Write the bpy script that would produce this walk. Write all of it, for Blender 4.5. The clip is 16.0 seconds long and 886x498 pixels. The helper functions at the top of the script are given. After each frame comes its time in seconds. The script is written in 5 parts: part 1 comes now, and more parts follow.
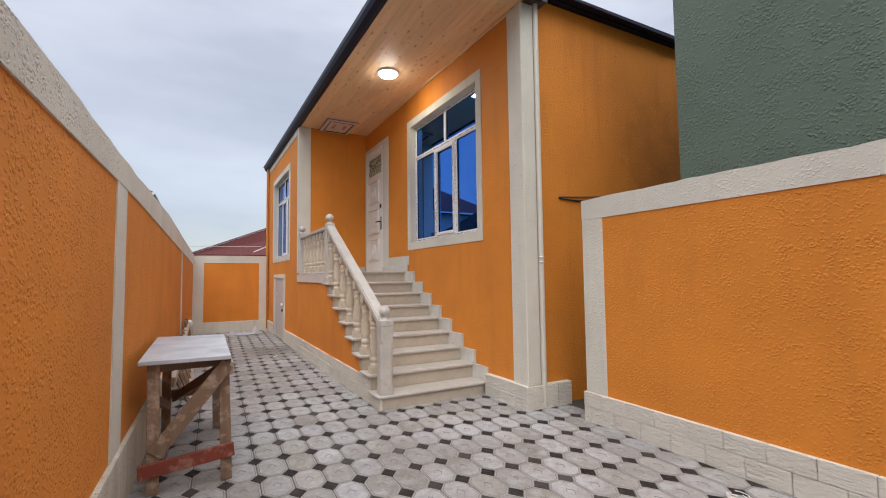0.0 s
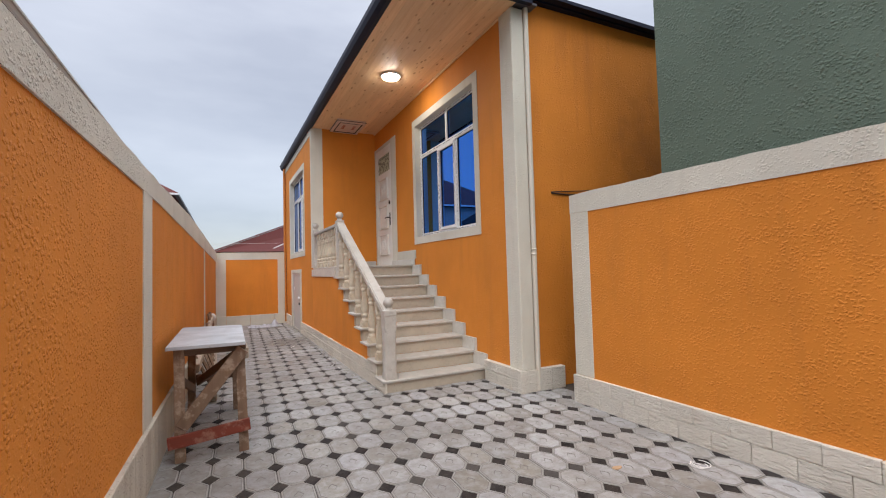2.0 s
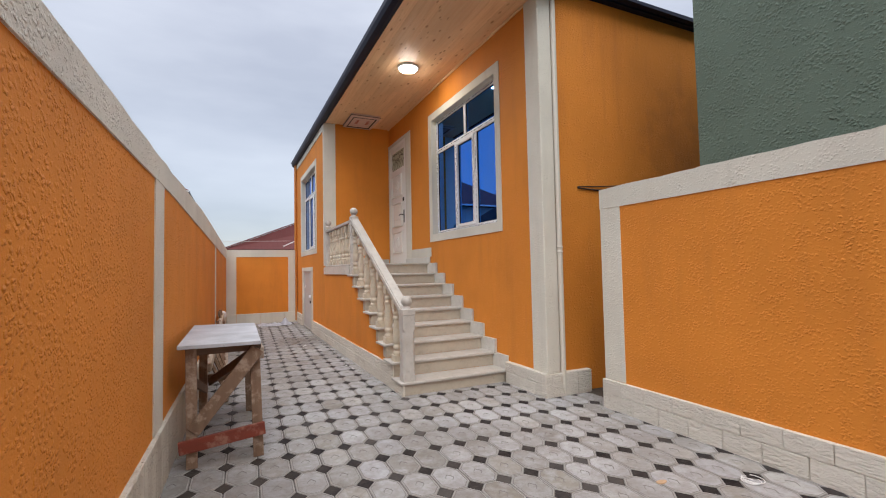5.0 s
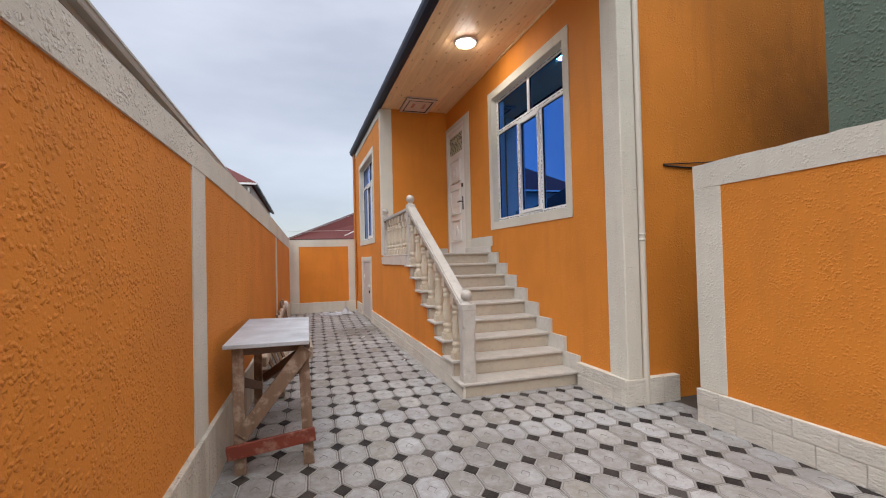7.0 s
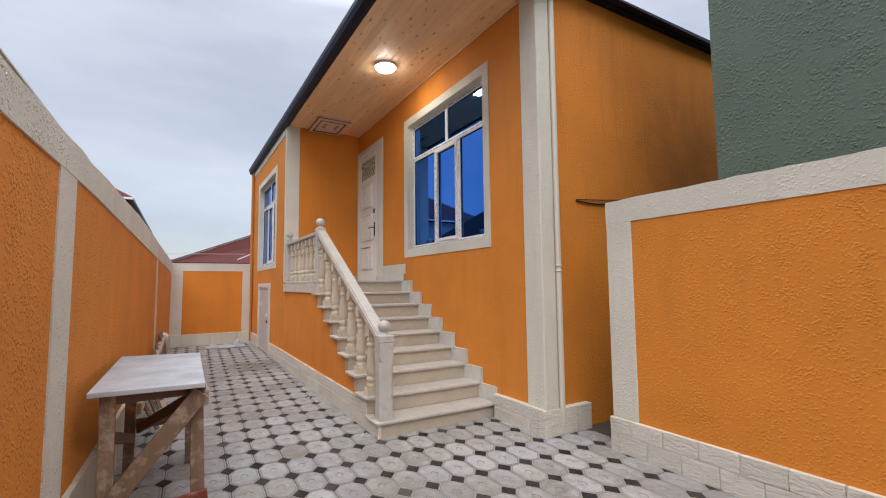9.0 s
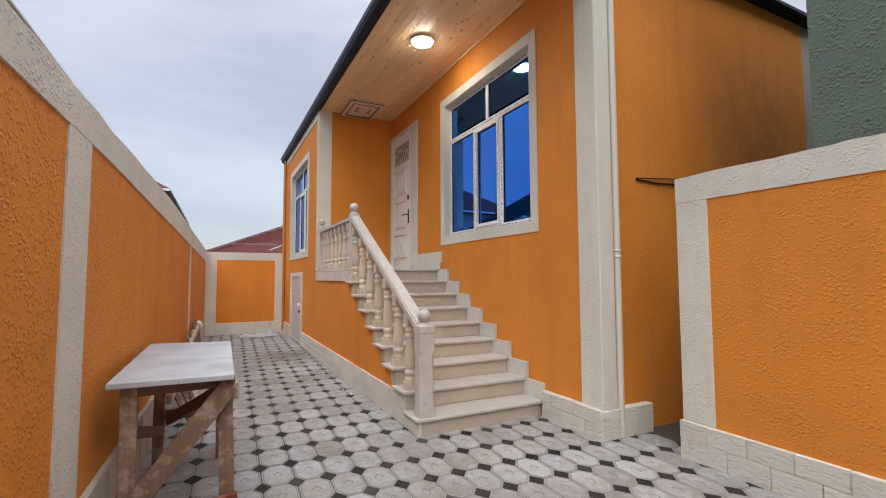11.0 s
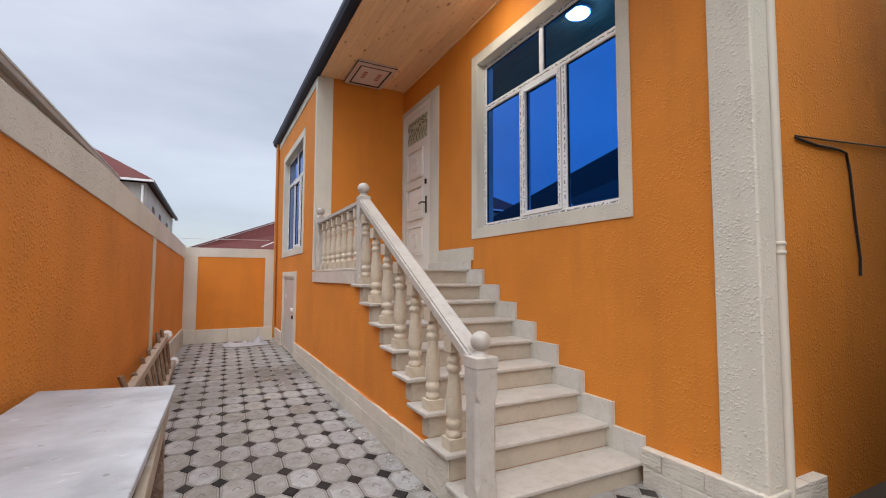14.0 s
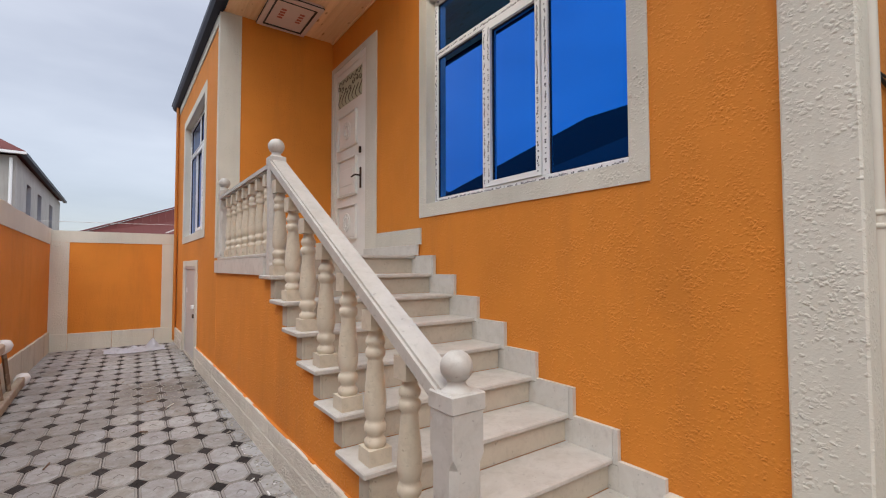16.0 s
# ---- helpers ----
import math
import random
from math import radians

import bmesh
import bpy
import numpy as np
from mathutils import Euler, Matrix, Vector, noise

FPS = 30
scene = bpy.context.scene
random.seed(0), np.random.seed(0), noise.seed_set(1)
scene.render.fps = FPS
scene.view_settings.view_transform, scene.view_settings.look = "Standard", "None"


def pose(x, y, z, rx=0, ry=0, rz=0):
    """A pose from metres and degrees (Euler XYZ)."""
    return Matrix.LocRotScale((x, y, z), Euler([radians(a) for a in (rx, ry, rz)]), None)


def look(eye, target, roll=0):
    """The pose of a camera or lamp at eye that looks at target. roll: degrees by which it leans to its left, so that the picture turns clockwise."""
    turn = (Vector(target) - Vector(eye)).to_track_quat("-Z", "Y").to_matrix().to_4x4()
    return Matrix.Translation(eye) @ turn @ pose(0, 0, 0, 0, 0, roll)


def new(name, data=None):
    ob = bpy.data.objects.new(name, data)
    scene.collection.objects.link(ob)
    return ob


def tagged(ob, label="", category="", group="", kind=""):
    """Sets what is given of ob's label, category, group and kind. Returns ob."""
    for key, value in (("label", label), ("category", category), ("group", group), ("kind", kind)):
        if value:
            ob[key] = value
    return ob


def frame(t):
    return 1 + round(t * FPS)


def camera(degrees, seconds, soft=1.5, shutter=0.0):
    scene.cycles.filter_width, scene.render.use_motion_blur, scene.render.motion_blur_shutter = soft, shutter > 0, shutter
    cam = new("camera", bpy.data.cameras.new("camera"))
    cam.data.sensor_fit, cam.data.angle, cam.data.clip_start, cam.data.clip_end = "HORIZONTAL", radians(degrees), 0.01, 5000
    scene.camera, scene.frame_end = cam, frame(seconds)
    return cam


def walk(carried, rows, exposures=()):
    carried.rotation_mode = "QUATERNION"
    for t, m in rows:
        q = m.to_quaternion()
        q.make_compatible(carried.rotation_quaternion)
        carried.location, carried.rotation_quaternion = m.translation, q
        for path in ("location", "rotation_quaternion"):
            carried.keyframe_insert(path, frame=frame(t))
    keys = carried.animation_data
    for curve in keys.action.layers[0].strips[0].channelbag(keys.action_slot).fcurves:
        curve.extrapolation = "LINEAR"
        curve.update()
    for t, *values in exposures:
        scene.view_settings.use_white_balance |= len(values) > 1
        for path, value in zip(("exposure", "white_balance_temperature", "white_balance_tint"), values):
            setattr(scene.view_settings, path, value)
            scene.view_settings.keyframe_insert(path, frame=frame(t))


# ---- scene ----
cam = camera(89.4, 16.0, soft=1.1)
PATH = [
    (0, (0.016, 0.078, 1.476), (0.967, 1.834, 1.594), -0.7),
    (0.5, (-0.073, -0.047, 1.462), (0.858, 1.721, 1.548), -1.0),
    (1, (-0.054, -0.132, 1.48), (0.864, 1.643, 1.566), -1.6),
    (1.5, (0.033, -0.248, 1.471), (0.932, 1.536, 1.559), -1.6),
    (2, (0.074, -0.337, 1.467), (0.95, 1.459, 1.555), -1.6),
    (2.5, (0.084, -0.378, 1.482), (0.935, 1.43, 1.572), -2.0),
    (3, (0.072, -0.389, 1.485), (0.901, 1.429, 1.575), -2.2),
    (3.5, (0.066, -0.368, 1.481), (0.877, 1.458, 1.573), -2.2),
    (5.8, (0.019, 0.164, 1.431), (0.881, 1.967, 1.498), -0.6),
    (6, (0.042, 0.216, 1.437), (0.864, 2.039, 1.484), -0.7),
    (6.5, (0.141, 0.318, 1.469), (0.873, 2.179, 1.499), -1.0),
    (7, (0.187, 0.365, 1.482), (0.787, 2.272, 1.521), -1.4),
    (7.5, (0.186, 0.413, 1.483), (0.716, 2.341, 1.534), -1.3),
    (8, (0.144, 0.496, 1.519), (0.811, 2.378, 1.641), -0.8),
    (8.5, (0.101, 0.572, 1.513), (1.024, 2.34, 1.669), -0.8),
    (8.7, (0.08, 0.597, 1.504), (1.083, 2.32, 1.662), -0.6),
    (10.8, (0.143, 0.983, 1.421), (1.059, 2.756, 1.551), -0.2),
    (11, (0.132, 1.043, 1.43), (1.026, 2.828, 1.556), -0.2),
    (11.5, (0.069, 1.303, 1.441), (0.946, 3.096, 1.571), 0.1),
    (12, (0.066, 1.508, 1.435), (0.942, 3.303, 1.551), 0.0),
    (12.5, (0.153, 1.745, 1.468), (1.029, 3.539, 1.583), -0.0),
    (13, (0.228, 1.965, 1.468), (1.105, 3.758, 1.59), 0.1),
    (13.5, (0.294, 2.274, 1.477), (1.176, 4.065, 1.606), 0.4),
    (14, (0.394, 2.54, 1.462), (1.305, 4.316, 1.586), 0.2),
    (14.5, (0.555, 2.789, 1.449), (1.479, 4.56, 1.563), 0.2),
    (15, (0.661, 3.014, 1.448), (1.585, 4.785, 1.542), -0.1),
    (15.5, (0.723, 3.313, 1.466), (1.789, 5.003, 1.563), 0.0),
    (16, (0.824, 3.539, 1.446), (1.992, 5.161, 1.525), -0.1),
]
walk(cam, [(t, look(eye, target, roll)) for t, eye, target, roll in PATH])

# ---- world, sun, exposure ----
world = bpy.data.worlds.new("overcast_sky")
scene.world = world
world.use_nodes = True
wn, wl = world.node_tree.nodes, world.node_tree.links
wn.clear()
w_out = wn.new("ShaderNodeOutputWorld")
w_bg = wn.new("ShaderNodeBackground")
w_sky = wn.new("ShaderNodeTexSky")
w_sky.sky_type = "NISHITA"
w_sky.sun_disc = False
w_sky.sun_elevation = radians(61.4)
w_sky.sun_rotation = radians(205.8)
w_sky_bg = wn.new("ShaderNodeBackground")
w_sky_bg.inputs["Strength"].default_value = 0.03
w_tc = wn.new("ShaderNodeTexCoord")
w_sep = wn.new("ShaderNodeSeparateXYZ")
w_map = wn.new("ShaderNodeMapping")
w_map.inputs["Scale"].default_value = (1.0, 1.6, 3.6)
w_noise = wn.new("ShaderNodeTexNoise")
w_noise.inputs["Scale"].default_value = 1.9
w_noise.inputs["Detail"].default_value = 5.0
w_noise.inputs["Roughness"].default_value = 0.5
w_ramp = wn.new("ShaderNodeValToRGB")
w_ramp.color_ramp.elements[0].position = 0.33
w_ramp.color_ramp.elements[0].color = (0.309, 0.320, 0.362, 1)
w_ramp.color_ramp.elements[1].position = 0.68
w_ramp.color_ramp.elements[1].color = (0.447, 0.459, 0.497, 1)
w_up = wn.new("ShaderNodeValToRGB")
els = w_up.color_ramp.elements
els[0].position, els[0].color = 0.0, (0.155, 0.155, 0.155, 1)
els[1].position, els[1].color = 0.63, (0.86, 0.86, 0.86, 1)
for at, g in ((0.16, 0.183), (0.36, 0.205), (0.53, 0.250), (1.0, 0.46)):
    e = els.new(at)
    e.color = (g, g, g, 1)
w_mul = wn.new("ShaderNodeMath")
w_mul.operation = "MULTIPLY"
w_mul.inputs[1].default_value = 4.0
w_add = wn.new("ShaderNodeAddShader")
wl.new(w_tc.outputs["Generated"], w_sep.inputs[0])
wl.new(w_tc.outputs["Generated"], w_map.inputs[0])
wl.new(w_map.outputs[0], w_noise.inputs["Vector"])
wl.new(w_noise.outputs["Fac"], w_ramp.inputs[0])
wl.new(w_ramp.outputs[0], w_bg.inputs["Color"])
wl.new(w_sep.outputs["Z"], w_up.inputs[0])
wl.new(w_up.outputs[0], w_mul.inputs[0])
wl.new(w_mul.outputs[0], w_bg.inputs["Strength"])
wl.new(w_sky.outputs[0], w_sky_bg.inputs["Color"])
wl.new(w_bg.outputs[0], w_add.inputs[0])
wl.new(w_sky_bg.outputs[0], w_add.inputs[1])
wl.new(w_add.outputs[0], w_out.inputs["Surface"])

sun = new("sun", bpy.data.lights.new("sun", "SUN"))
sun.data.energy = 1.0
sun.data.angle = radians(60)
sun.data.color = (1.0, 0.93, 0.82)
sun.matrix_world = look((-1.4, -2.9, 5.9), (0.0, 0.0, 0.0))
scene.view_settings.exposure = 0.78

# ---- materials ----


def mat(name):
    m = bpy.data.materials.new(name)
    m.use_nodes = True
    nt = m.node_tree
    return m, nt.nodes, nt.links, nt.nodes["Principled BSDF"]


def coords(nodes, links, scale=(1, 1, 1), rot=(0, 0, 0)):
    tc = nodes.new("ShaderNodeTexCoord")
    mp = nodes.new("ShaderNodeMapping")
    mp.inputs["Scale"].default_value = scale
    mp.inputs["Rotation"].default_value = rot
    links.new(tc.outputs["Object"], mp.inputs[0])
    return mp.outputs[0]


def noise_tex(nodes, links, vec, scale, detail=4.0, rough=0.55, distort=0.0):
    n = nodes.new("ShaderNodeTexNoise")
    n.inputs["Scale"].default_value = scale
    n.inputs["Detail"].default_value = detail
    n.inputs["Roughness"].default_value = rough
    n.inputs["Distortion"].default_value = distort
    links.new(vec, n.inputs["Vector"])
    return n.outputs["Fac"]


def ramp(nodes, links, fac, stops):
    r = nodes.new("ShaderNodeValToRGB")
    els = r.color_ramp.elements
    while len(els) < len(stops):
        els.new(0.5)
    for e, (p, c) in zip(els, stops):
        e.position, e.color = p, (*c, 1)
    links.new(fac, r.inputs[0])
    return r.outputs[0]


def mixc(nodes, links, fac, a, b, mode="MIX"):
    m = nodes.new("ShaderNodeMix")
    m.data_type, m.blend_type = "RGBA", mode
    for sock, v in ((m.inputs[0], fac), (m.inputs[6], a), (m.inputs[7], b)):
        if isinstance(v, (int, float)):
            sock.default_value = v
        elif isinstance(v, tuple):
            sock.default_value = (*v, 1)
        else:
            links.new(v, sock)
    return m.outputs[2]


def math_node(nodes, links, op, a, b):
    m = nodes.new("ShaderNodeMath")
    m.operation = op
    for sock, v in ((m.inputs[0], a), (m.inputs[1], b)):
        if isinstance(v, (int, float)):
            sock.default_value = v
        else:
            links.new(v, sock)
    return m.outputs[0]


def bump(nodes, links, bsdf, height, strength, distance):
    b = nodes.new("ShaderNodeBump")
    b.inputs["Strength"].default_value = strength
    b.inputs["Distance"].default_value = distance
    links.new(height, b.inputs["Height"])
    links.new(b.outputs[0], bsdf.inputs["Normal"])


def shade(c, k):
    return tuple(v * k for v in c)


def stucco(name, colour, relief=1.0, dirt=(0.25, 0.2, 0.15), dirt_amount=0.12, tint=None, coarse=1.0, cover=0.05, soot=None):
    """Rough trowelled render with lumps a few centimetres long, painted."""
    m, n, l, b = mat(name)
    v = coords(n, l, (0.92, 0.92, 1.08))
    vs = coords(n, l)
    bend = n.new("ShaderNodeTexNoise")
    bend.inputs["Scale"].default_value = 62.0 / coarse
    bend.inputs["Detail"].default_value = 3.0
    l.new(v, bend.inputs["Vector"])
    bent = n.new("ShaderNodeVectorMath")
    bent.operation = "MULTIPLY_ADD"
    bent.inputs[1].default_value = (0.020 * coarse, 0.020 * coarse, 0.020 * coarse)
    l.new(bend.outputs["Color"], bent.inputs[0])
    l.new(v, bent.inputs[2])
    cells = n.new("ShaderNodeTexVoronoi")
    cells.inputs["Scale"].default_value = 78.0 / coarse
    l.new(bent.outputs[0], cells.inputs["Vector"])
    blob = ramp(n, l, cells.outputs["Distance"], [(0.0, (1, 1, 1)), (0.24, (0.78, 0.78, 0.78)), (0.60, (0, 0, 0))])
    tint_of = n.new("ShaderNodeSeparateColor")
    l.new(cells.outputs["Color"], tint_of.inputs[0])
    clump = math_node(n, l, "ADD", noise_tex(n, l, v, 14.0 / coarse, 2.5, 0.55), math_node(n, l, "MULTIPLY", tint_of.outputs[0], 0.35))
    clump = ramp(n, l, clump, [(0.55, (0, 0, 0)), (0.82, (1, 1, 1))])
    lump_r = math_node(n, l, "MULTIPLY", blob, clump)
    fine = noise_tex(n, l, vs, 95.0, 3.0, 0.6)
    patch = noise_tex(n, l, vs, 1.1, 4.0, 0.55)
    where = ramp(n, l, noise_tex(n, l, vs, 3.4, 3.0, 0.6), [(0.40, (cover, cover, cover)), (0.66, (1, 1, 1))])
    lump_w = math_node(n, l, "MULTIPLY", lump_r, where)
    h = math_node(n, l, "ADD", lump_w, math_node(n, l, "MULTIPLY", fine, 0.22))
    col = mixc(n, l, ramp(n, l, patch, [(0.3, (0, 0, 0)), (0.75, (1, 1, 1))]), shade(colour, 0.9), tint or shade(colour, 1.1))
    streak = noise_tex(n, l, coords(n, l, (3.0, 3.0, 0.35)), 1.6, 5.0, 0.6)
    col = mixc(n, l, math_node(n, l, "MULTIPLY", ramp(n, l, streak, [(0.52, (0, 0, 0)), (0.8, (1, 1, 1))]), dirt_amount), col, dirt)
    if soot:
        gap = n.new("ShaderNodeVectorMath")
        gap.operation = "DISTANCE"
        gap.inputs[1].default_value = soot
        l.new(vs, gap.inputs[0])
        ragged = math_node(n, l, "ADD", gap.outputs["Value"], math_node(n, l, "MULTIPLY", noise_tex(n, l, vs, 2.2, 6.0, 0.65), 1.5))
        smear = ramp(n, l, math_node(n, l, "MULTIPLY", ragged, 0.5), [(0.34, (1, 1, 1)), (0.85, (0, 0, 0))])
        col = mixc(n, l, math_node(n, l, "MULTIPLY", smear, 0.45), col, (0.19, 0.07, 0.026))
    l.new(col, b.inputs["Base Color"])
    b.inputs["Roughness"].default_value = 0.72
    b.inputs["Specular IOR Level"].default_value = 0.28
    bump(n, l, b, h, 0.8, 0.0085 * relief)
    return m


def plain(name, colour, rough=0.5, metallic=0.0, vary=0.12, scale=6.0, relief=0.0):
    m, n, l, b = mat(name)
    v = coords(n, l)
    f = noise_tex(n, l, v, scale, 5.0, 0.6)
    l.new(mixc(n, l, f, shade(colour, 1 - vary), shade(colour, 1 + vary)), b.inputs["Base Color"])
    b.inputs["Roughness"].default_value = rough
    b.inputs["Metallic"].default_value = metallic
    if relief:
        bump(n, l, b, noise_tex(n, l, v, scale * 9, 4.0, 0.6), 0.5, relief)
    return m


def stone(name, colour, vein, rough=0.45, per_object=0.12, relief=0.002, scale=5.0):
    m, n, l, b = mat(name)
    v = coords(n, l)
    info = n.new("ShaderNodeObjectInfo")
    base = mixc(n, l, info.outputs["Random"], shade(colour, 1 - per_object), shade(colour, 1 + per_object))
    f = ramp(n, l, noise_tex(n, l, v, scale, 8.0, 0.65, 0.8), [(0.40, (0, 0, 0)), (0.66, (1, 1, 1))])
    col = mixc(n, l, math_node(n, l, "MULTIPLY", f, 0.45), base, vein)
    grime = ramp(n, l, noise_tex(n, l, v, scale * 3.2, 6.0, 0.7, 0.4), [(0.52, (0, 0, 0)), (0.72, (1, 1, 1))])
    col = mixc(n, l, math_node(n, l, "MULTIPLY", grime, 0.30), col, shade(vein, 0.62))
    speck = ramp(n, l, noise_tex(n, l, v, 34.0, 3.0, 0.6), [(0.67, (0, 0, 0)), (0.71, (1, 1, 1))])
    col = mixc(n, l, math_node(n, l, "MULTIPLY", speck, 0.4), col, shade(vein, 0.4))
    l.new(col, b.inputs["Base Color"])
    b.inputs["Roughness"].default_value = rough
    bump(n, l, b, noise_tex(n, l, v, 40.0, 5.0, 0.6), 0.4, relief)
    return m


def rock_face(name, colour):
    """Split-face facing slabs with long horizontal chips, painted."""
    m, n, l, b = mat(name)
    v = coords(n, l, (1.0, 1.0, 3.4))
    info = n.new("ShaderNodeObjectInfo")
    h = ramp(n, l, noise_tex(n, l, v, 13.0, 5.0, 0.6, 0.8), [(0.34, (0, 0, 0)), (0.44, (0.25, 0.25, 0.25)), (0.47, (0.5, 0.5, 0.5)), (0.55, (0.6, 0.6, 0.6)), (0.575, (0.85, 0.85, 0.85)), (0.7, (1, 1, 1))])
    base = mixc(n, l, info.outputs["Random"], shade(colour, 0.94), shade(colour, 1.05))
    dirty = ramp(n, l, noise_tex(n, l, coords(n, l), 3.0, 5.0, 0.6), [(0.5, (0, 0, 0)), (0.8, (1, 1, 1))])
    col = mixc(n, l, math_node(n, l, "MULTIPLY", dirty, 0.22), base, (0.36, 0.31, 0.25))
    l.new(col, b.inputs["Base Color"])
    b.inputs["Roughness"].default_value = 0.75
    bump(n, l, b, h, 0.9, 0.013)
    return m


def wood(name, colour, dark, along=1, knots=False, rough=0.6, per_object=0.1, wear=None, island=False):
    """Sawn timber; the grain runs along the given axis."""
    m, n, l, b = mat(name)
    sc = [22.0, 22.0, 22.0]
    sc[along] = 1.6
    v = coords(n, l, tuple(sc))
    src = n.new("ShaderNodeNewGeometry").outputs["Random Per Island"] if island else n.new("ShaderNodeObjectInfo").outputs["Random"]
    grain = noise_tex(n, l, v, 1.0, 6.0, 0.65, 0.5)
    base = mixc(n, l, src, shade(colour, 1 - per_object), shade(colour, 1 + per_object))
    col = mixc(n, l, math_node(n, l, "MULTIPLY", ramp(n, l, grain, [(0.4, (0, 0, 0)), (0.75, (1, 1, 1))]), 0.6), base, dark)
    if knots:
        ks = [11.0, 11.0, 11.0]
        ks[along] = 5.0
        vo = n.new("ShaderNodeTexVoronoi")
        vo.inputs["Scale"].default_value = 1.0
        vo.inputs["Randomness"].default_value = 1.0
        vk = coords(n, l, tuple(ks))
        sh = n.new("ShaderNodeVectorMath")
        l.new(vk, sh.inputs[0])
        off = n.new("ShaderNodeCombineXYZ")
        l.new(math_node(n, l, "MULTIPLY", src, 40.0), off.inputs[along])
        l.new(off.outputs[0], sh.inputs[1])
        l.new(sh.outputs[0], vo.inputs["Vector"])
        size = math_node(n, l, "MULTIPLY", math_node(n, l, "SUBTRACT", vo.outputs["Color"], 0.28), 0.22)
        near = math_node(n, l, "ADD", vo.outputs["Distance"], math_node(n, l, "MULTIPLY", noise_tex(n, l, v, 2.2, 4.0, 0.6), 0.10))
        k = ramp(n, l, math_node(n, l, "SUBTRACT", near, size), [(0.02, (1, 1, 1)), (0.09, (0.55, 0.55, 0.55)), (0.20, (0, 0, 0))])
        col = mixc(n, l, math_node(n, l, "MULTIPLY", k, 0.85), col, (0.32, 0.10, 0.02))
    if wear:
        wv = ramp(n, l, noise_tex(n, l, coords(n, l), 9.0, 6.0, 0.7), [(0.5, (0, 0, 0)), (0.62, (1, 1, 1))])
        col = mixc(n, l, math_node(n, l, "MULTIPLY", wv, 0.6), col, wear)
    l.new(col, b.inputs["Base Color"])
    b.inputs["Roughness"].default_value = rough
    bump(n, l, b, grain, 0.35, 0.003)
    return m


def tile_mat(name, dark=False):
    """Cast cement paving: each tile has its own tone, with blotches, chips and dust."""
    m, n, l, b = mat(name)
    info = n.new("ShaderNodeObjectInfo")
    geo = n.new("ShaderNodeNewGeometry")
    pick = math_node(n, l, "FRACT", math_node(n, l, "ADD", info.outputs["Random"], geo.outputs["Random Per Island"]), 0.0)
    v = coords(n, l)
    sh = n.new("ShaderNodeVectorMath")
    l.new(v, sh.inputs[0])
    off = n.new("ShaderNodeCombineXYZ")
    l.new(math_node(n, l, "MULTIPLY", pick, 50.0), off.inputs[0])
    l.new(off.outputs[0], sh.inputs[1])
    v = sh.outputs[0]
    if dark:
        base = ramp(n, l, pick, [(0.0, (0.013, 0.011, 0.012)), (0.55, (0.022, 0.019, 0.020)), (0.85, (0.04, 0.035, 0.035)), (1.0, (0.075, 0.068, 0.064))])
        dust, amount, chip = (0.10, 0.09, 0.082), 0.3, (0.13, 0.12, 0.11)
    else:
        base = ramp(n, l, pick, [(0.0, (0.26, 0.25, 0.235)), (0.14, (0.37, 0.372, 0.385)), (0.30, (0.27, 0.255, 0.225)), (0.42, (0.41, 0.40, 0.382)), (0.58, (0.30, 0.295, 0.285)), (0.70, (0.36, 0.355, 0.35)), (0.86, (0.43, 0.432, 0.438)), (1.0, (0.25, 0.24, 0.222))])
        dust, amount, chip = (0.19, 0.165, 0.135), 0.5, (0.12, 0.105, 0.09)
        bloom = ramp(n, l, noise_tex(n, l, v, 7.5, 5.0, 0.65, 0.6), [(0.46, (0, 0, 0)), (0.64, (1, 1, 1))])
        base = mixc(n, l, math_node(n, l, "MULTIPLY", bloom, 0.55), base, (0.43, 0.437, 0.452))
    d = ramp(n, l, noise_tex(n, l, v, 13.0, 7.0, 0.72, 0.5), [(0.42, (0, 0, 0)), (0.68, (1, 1, 1))])
    col = mixc(n, l, math_node(n, l, "MULTIPLY", d, amount), base, dust)
    s = ramp(n, l, noise_tex(n, l, v, 48.0, 5.0, 0.7), [(0.55, (0, 0, 0)), (0.66, (1, 1, 1))])
    col = mixc(n, l, math_node(n, l, "MULTIPLY", s, 0.28), col, chip)
    world = n.new("ShaderNodeNewGeometry").outputs["Position"]
    if not dark:
        film = ramp(n, l, noise_tex(n, l, world, 0.6, 5.0, 0.6, 0.3), [(0.52, (0, 0, 0)), (0.66, (1, 1, 1))])
        col = mixc(n, l, math_node(n, l, "MULTIPLY", film, 0.5), col, (0.41, 0.42, 0.44))
    soil = ramp(n, l, noise_tex(n, l, world, 0.9, 7.0, 0.7, 0.4), [(0.46, (0, 0, 0)), (0.68, (1, 1, 1))])
    col = mixc(n, l, math_node(n, l, "MULTIPLY", soil, 0.22 if dark else 0.58), col, (0.135, 0.112, 0.09))
    spill = n.new("ShaderNodeVectorMath")
    spill.operation = "DISTANCE"
    spill.inputs[1].default_value = (1.25, 9.8, 0.0)
    l.new(world, spill.inputs[0])
    ragged = math_node(n, l, "ADD", spill.outputs["Value"], math_node(n, l, "MULTIPLY", noise_tex(n, l, world, 4.0, 6.0, 0.7), 1.3))
    mud = ramp(n, l, math_node(n, l, "MULTIPLY", ragged, 0.5), [(0.42, (1, 1, 1)), (0.72, (0, 0, 0))])
